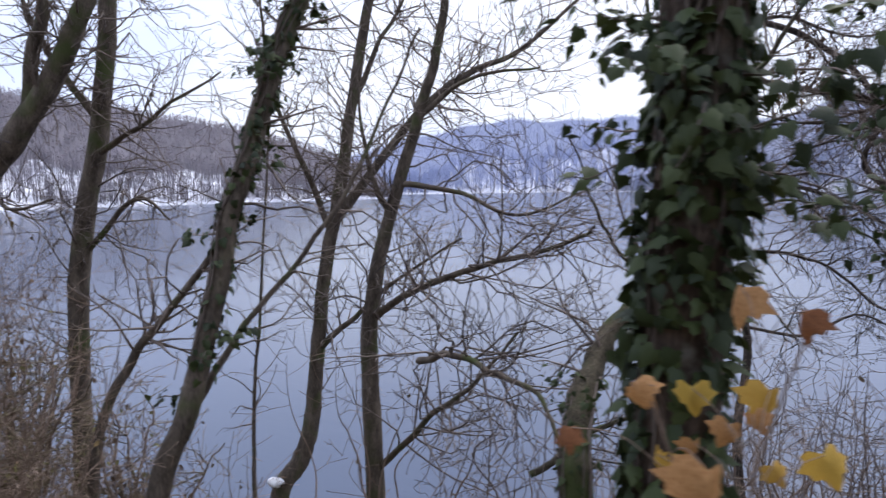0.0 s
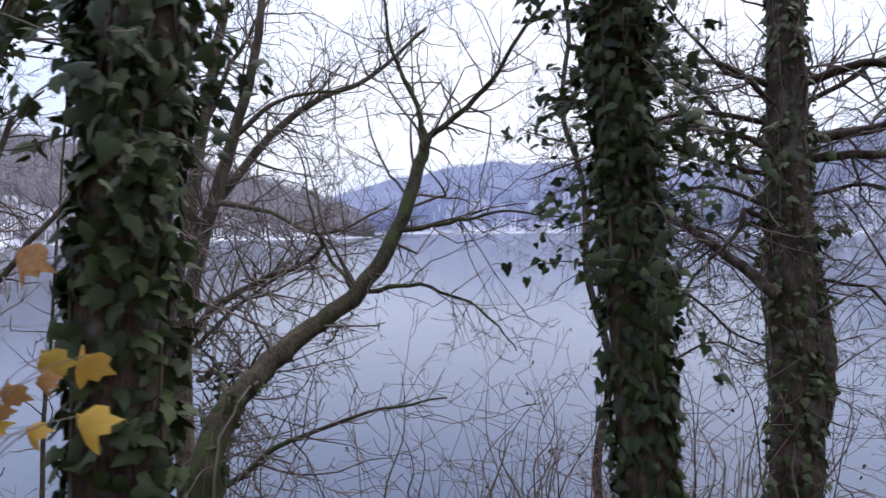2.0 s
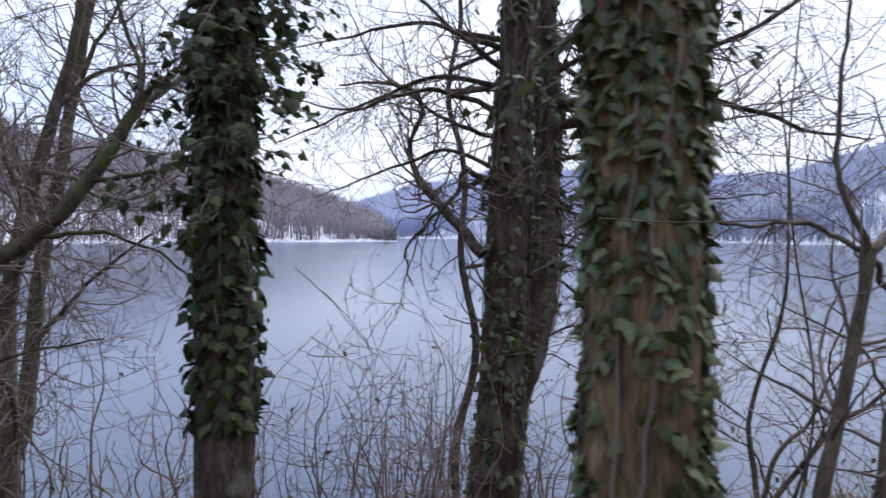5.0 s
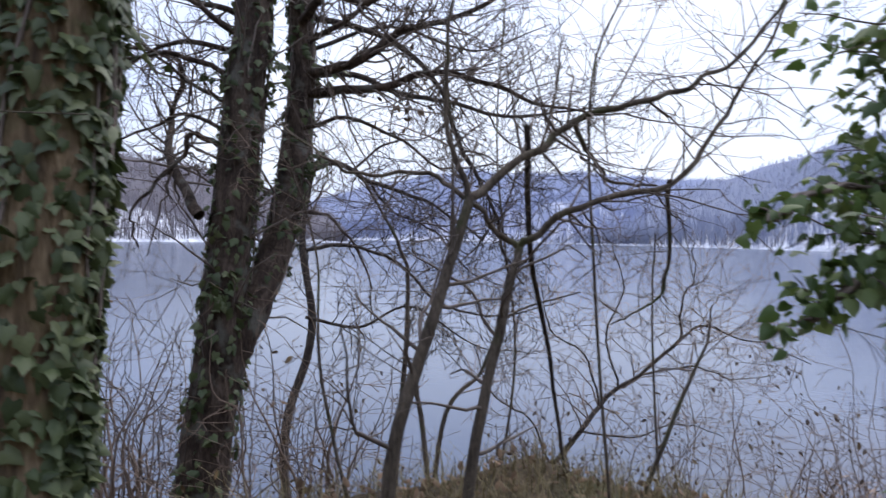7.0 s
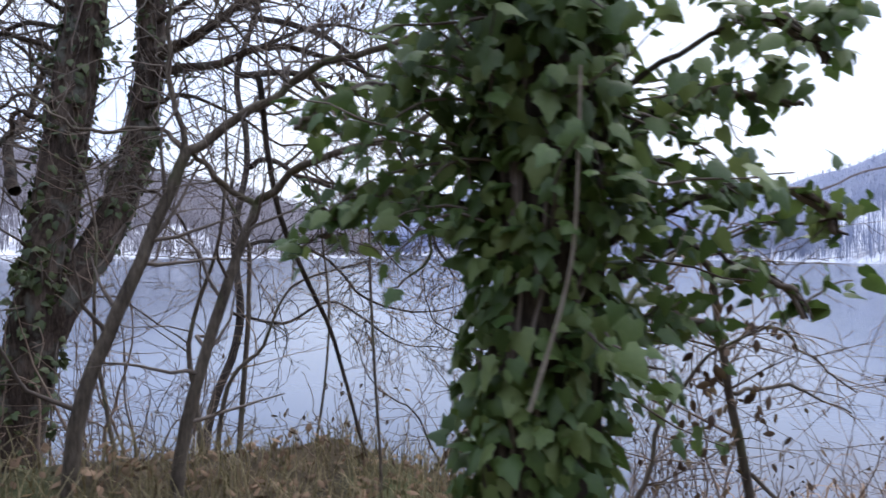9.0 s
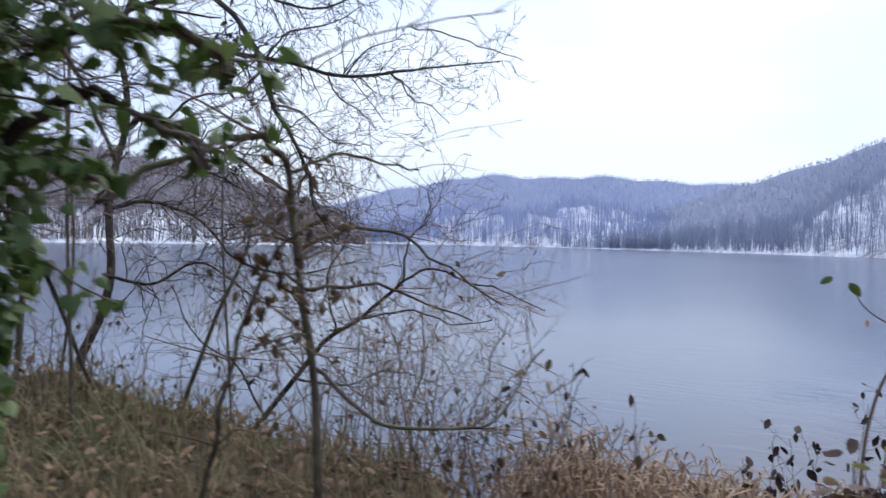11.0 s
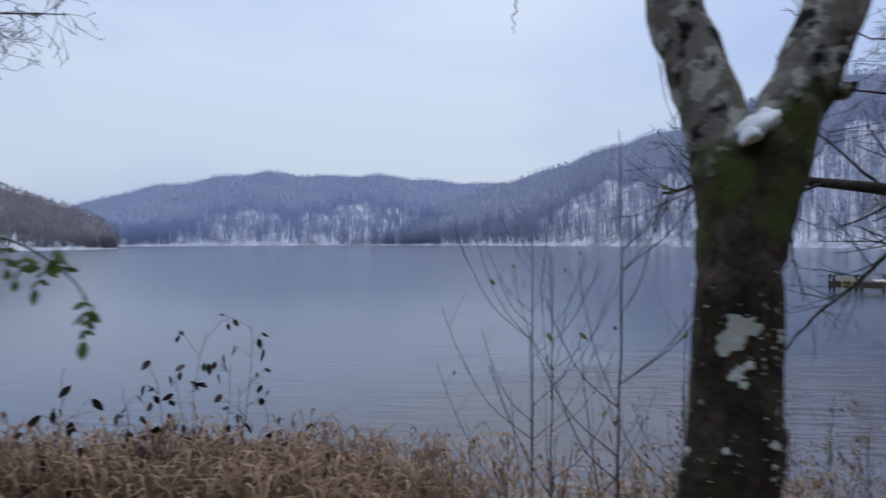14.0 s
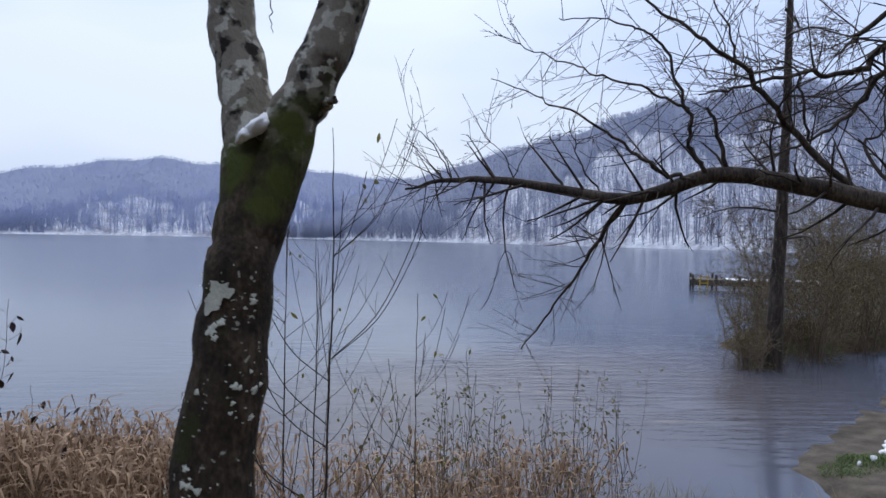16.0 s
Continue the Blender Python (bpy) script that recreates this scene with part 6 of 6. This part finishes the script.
# ---------- the tree that reaches in over the shore ----------
bare_tree("overhanging_tree", "dark bare tree with long boughs reaching over the lake", (19.3, -0.1, foot(19.3, -0.1)),
    [([(19.3, -0.1, foot(19.3, -0.1)), (19.25, -0.1, -1.5), (19.1, 0.0, 0.5), (19.0, 0.0, 2.5), (19.0, 0.1, 4.5)], 0.2, 0.12)],
    [([(19.2, 0.0, -1.0), (18.12, 0.6, -0.42), (17.42, 1.0, -0.23), (16.8, 1.57, -0.06), (16.33, 1.95, -0.21), (15.9, 2.65, -0.08), (15.64, 3.0, -0.06), (15.4, 3.3, -0.12)], 0.085, 0.008), ([(16.33, 1.95, -0.21), (16.6, 2.45, -0.45), (16.8, 2.85, -0.69), (16.93, 3.43, -1.15), (16.75, 3.6, -1.5)], 0.022, 0.006),
     ([(15.93, 2.65, -0.08), (15.89, 2.7, -0.31), (16.0, 2.7, -0.84)], 0.011, 0.003), ([(15.64, 3.0, -0.06), (15.54, 3.1, 0.19), (15.36, 3.2, 0.35)], 0.006, 0.002),
     ([(16.61, 1.66, -0.1), (16.5, 1.83, -0.05), (16.4, 1.95, 0.07), (16.28, 2.09, 0.23), (16.13, 2.28, 0.38), (15.97, 2.46, 0.49), (15.73, 2.65, 0.62)], 0.016, 0.003),
     ([(16.66, 1.63, -0.05), (16.57, 1.68, 0.11), (16.54, 1.66, 0.29), (16.46, 1.7, 0.51), (16.35, 1.75, 0.73), (16.25, 1.84, 0.83), (16.12, 2.01, 0.9), (15.97, 2.23, 0.95)], 0.016, 0.003),
     ([(16.53, 1.66, 0.33), (16.4, 1.82, 0.45), (16.22, 2.04, 0.56), (16.08, 2.23, 0.67), (15.88, 2.44, 0.79), (15.69, 2.56, 0.92)], 0.01, 0.002),
     ([(17.55, 1.1, -0.25), (17.27, 1.4, 0.18), (17.01, 1.44, 0.39), (16.76, 1.47, 0.57), (16.52, 1.55, 0.72), (16.35, 1.68, 0.86), (16.1, 1.8, 1.05)], 0.024, 0.006),
     ([(16.8, 1.57, -0.06), (16.69, 1.58, 0.2), (16.62, 1.6, 0.34)], 0.016, 0.01), ([(16.26, 2.12, -0.18), (16.19, 2.28, 0.11), (16.13, 2.29, 0.33)], 0.008, 0.003),
     ([(17.6, 0.95, -0.28), (17.79, 1.27, 0.17), (17.93, 1.22, 0.3), (18.1, 1.3, 0.7)], 0.014, 0.004),
     ([(19.05, 0.0, 1.3), (18.3, 0.8, 1.0), (17.82, 1.19, 0.8), (17.67, 1.25, 0.65), (17.43, 1.32, 0.59), (17.12, 1.39, 0.57), (16.78, 1.48, 0.46), (16.55, 1.61, 0.41)], 0.034, 0.004),
     ([(19.1, 0.0, 1.0), (18.4, 0.7, 0.85), (17.86, 1.2, 0.65), (17.74, 1.26, 0.48), (17.6, 1.31, 0.33), (17.41, 1.37, 0.22), (17.14, 1.44, 0.09), (16.86, 1.52, 0.02)], 0.03, 0.004),
     ([(17.33, 1.39, 0.18), (17.22, 1.38, 0.5), (17.1, 1.39, 0.62), (16.9, 1.42, 0.62), (16.6, 1.53, 0.64)], 0.01, 0.003), ([(19.0, 0.0, 2.0), (18.2, 0.7, 1.35), (17.66, 1.21, 0.92), (17.55, 1.26, 0.82), (17.43, 1.3, 0.7)], 0.03, 0.005),
     ([(16.72, 1.49, 0.56), (16.66, 1.48, 0.73), (16.54, 1.49, 0.88), (16.4, 1.5, 1.05)], 0.009, 0.003), ([(15.93, 2.65, -0.07), (15.86, 2.68, 0.1), (15.71, 2.75, 0.3)], 0.006, 0.002), ([(15.93, 2.65, -0.06), (16.01, 2.49, 0.25)], 0.005, 0.002),
     ([(19.0, 0.0, 2.2), (17.8, 0.9, 1.7), (16.9, 1.3, 1.25), (16.2, 1.5, 1.15)], 0.035, 0.005)], 49, M_BARK_DARK, M_BARK_DARK, twigs=24, length=0.5, lv=2, crook=0.2, least=0.0017, up=0.04, spread=0.6, dens=4.5)

# ---------- the far end of the bay ----------
t, ln, rg = bare_tree("waterside_tree", "tall bare tree standing at the edge of the water", (28.7, 8.5, WATER - 0.2), [([(28.7, 8.5, WATER - 0.3), (28.7, 8.5, -2.5), (28.85, 8.5, 0.0), (28.95, 8.5, 3.0), (29.0, 8.5, 6.5)], 0.24, 0.07)],
    [([(28.8, 8.5, -0.4 + 0.75 * k), (28.8 + 1.3 * math.cos(2.4 * k), 8.5 + 1.0 * math.sin(2.4 * k), -0.3 + 0.72 * k), (28.8 + 2.4 * math.cos(2.4 * k + 0.2), 8.5 + 1.8 * math.sin(2.4 * k + 0.2), -0.6 + 0.72 * k)], 0.035, 0.008) for k in range(9)], 50, M_BARK_DARK, twigs=26, length=1.0, up=-0.1, least=0.006)


def thicket(x, y, z, size, tall, seed, stems=16, label="olive-brown bare willow thicket at the water's edge", group="thickets by the bay", fine=0.004):
    """A round bush of dense, fine, spreading twigs."""
    rng = np.random.default_rng(seed)
    root = thing("waterside_thicket", (x, y, z), label, "shrub", group)
    T, ends = Tubes(), []
    for _ in range(stems):
        a = rng.uniform(0, 2 * math.pi)
        d = np.array((math.cos(a) * size * rng.uniform(0, 0.7), math.sin(a) * size * rng.uniform(0, 0.7), tall * rng.uniform(0.6, 1.0)))
        b = np.array((x + math.cos(a) * 0.3 * size * rng.uniform(), y + math.sin(a) * 0.3 * size * rng.uniform(), z))
        c, r = limb(rng, [b, b + d * (0.3, 0.3, 0.45), b + d * (0.7, 0.7, 0.8), b + d], 0.022, 0.006, wob=0.03, per=4)
        one = Tubes()
        one.add(c, r, 6)
        one.part("stem", M_TWIG_RED, root)
        for _ in range(18):
            i = int(rng.uniform(0.1, 1.0) * (len(c) - 2))
            sprout(T, rng, c[i], rng.normal(0, 1, 3) * (1.3, 1.3, 0.8) + (0, 0, 0.25), tall * 0.3 * rng.uniform(0.5, 1.3), 0.008, 2, 0.3, 0.15, 2.6, ends=ends, least=fine)
    T.part("twig_spray", M_TWIG_OLIVE, root, "fine olive-brown twigs", "stuff")
    loose_leaves(rng, T, ends, 0.3 if fine > 0.003 else 0.15, "oval", 0.06, M_OLIVE, root, "last yellow-olive leaves")


for k, (x, y, size, tall) in enumerate([(28.0, 8.7, 1.0, 1.4), (29.6, 9.2, 1.5, 2.2), (30.8, 8.6, 1.8, 2.8), (32.0, 9.6, 2.2, 3.4), (33.6, 8.8, 2.2, 3.6), (35.0, 10.0, 2.6, 4.2), (33.4, 11.5, 2.4, 4.4), (37.0, 11.0, 2.8, 5.0), (30.6, 10.6, 1.8, 2.6), (36.0, 8.6, 2.4, 3.8), (39.0, 12.5, 3.0, 5.5)]):
    thicket(x, y, max(float(mound(x, y)), WATER) - 0.1, size, tall, 180 + k)
for k, (x, y, size, tall) in enumerate([(-4.3, 5.4, 1.4, 2.6), (-3.3, 4.0, 1.1, 1.9), (-5.2, 6.6, 1.6, 3.0), (-3.2, 5.7, 1.1, 2.0)]):
    thicket(x, y, float(height(np.array(x), np.array(y))) - 0.1, size, tall, 220 + k, 14, "brown bare thicket on the steep lake bank", "thickets on the bank", 0.0025)
sv, sf = grid_mesh(np.arange(20.0, 34.0, 0.2), np.arange(-1.0, 9.0, 0.2), lambda x, y: np.where(y < shore(x) + 0.35, height(x, y) + 0.012, WATER - 0.5))
tagged(part("beach", sv, sf, M_SAND), "muddy sand spit running out into the lake", "beach", kind="structure")
for k, (x, y, s) in enumerate([(23.9, 3.75, 0.16), (24.4, 3.9, 0.2), (23.3, 3.65, 0.06), (24.1, 3.5, 0.1), (23.0, 3.7, 0.04), (24.7, 4.05, 0.12)]):
    o = snow_lump((x, y, float(height(x, y)) + 0.03), (s, s * 0.5, 0.05), 20 + k)
    tagged(o, "thin patch of snow on the sandy spit", "snow")
blades("shore_grass", "short green grass on the sandy spit", 9000, (22.2, 24.0, 3.2, 4.1), 0.1, 207, M_IVY_BRIGHT, 0.008, 0.5, 0.0, "grass", lambda x, y: np.clip(1.5 - ((x - 23.0) / 0.7) ** 2 - ((y - 3.7) / 0.3) ** 2 + 0.5 * np.sin(x * 9) * np.sin(y * 13), 0, 1))


def box(x0, x1, y0, y1, z0, z1):
    v = [(x, y, z) for x in (x0, x1) for y in (y0, y1) for z in (z0, z1)]
    return v, [(0, 1, 3, 2), (4, 6, 7, 5), (0, 4, 5, 1), (2, 3, 7, 6), (0, 2, 6, 4), (1, 5, 7, 3)]


def turned(bx, m):
    v, f = bx
    return np.array([tuple(m @ Vector(p)) for p in v]), f


dock = thing("jetty", (50.0, 27.5, WATER), "weathered wooden jetty with snow on deck and a yellow ladder", "jetty")
dm = pose(49.6, 27.4, WATER, 0, 0, -48)
for k in range(26):
    part("plank", *turned(box(0.36 * k, 0.36 * k + 0.34, 0.0, 2.6, 0.55, 0.61), dm), M_DECK, dock, smooth=False)
for k in range(7):
    for y in (0.06, 2.5):
        one = Tubes()
        one.add([tuple(dm @ Vector((0.15 + 1.5 * k, y, z))) for z in (-1.2, 0.0, 0.55, 0.95)], np.full(4, 0.09), 8)
        one.part("post", M_DECK, dock)
part("beam", *turned(box(0, 9.36, -0.05, 0.05, 0.2, 0.54), dm), M_DECK, dock, smooth=False)
part("snow_cover", *turned(box(2.5, 9.0, 0.3, 2.4, 0.612, 0.66), dm), M_SNOW, dock, "snow lying on the deck", smooth=False)
for x in (0.55, 1.05):
    part("ladder_rail", *turned(box(x, x + 0.07, -0.16, -0.1, -0.5, 0.95), dm), M_LADDER, dock, "yellow ladder rail", smooth=False)
for z in (-0.1, 0.35, 0.8):
    part("ladder_rung", *turned(box(0.62, 1.05, -0.16, -0.1, z, z + 0.06), dm), M_LADDER, dock, "yellow ladder rung", smooth=False)
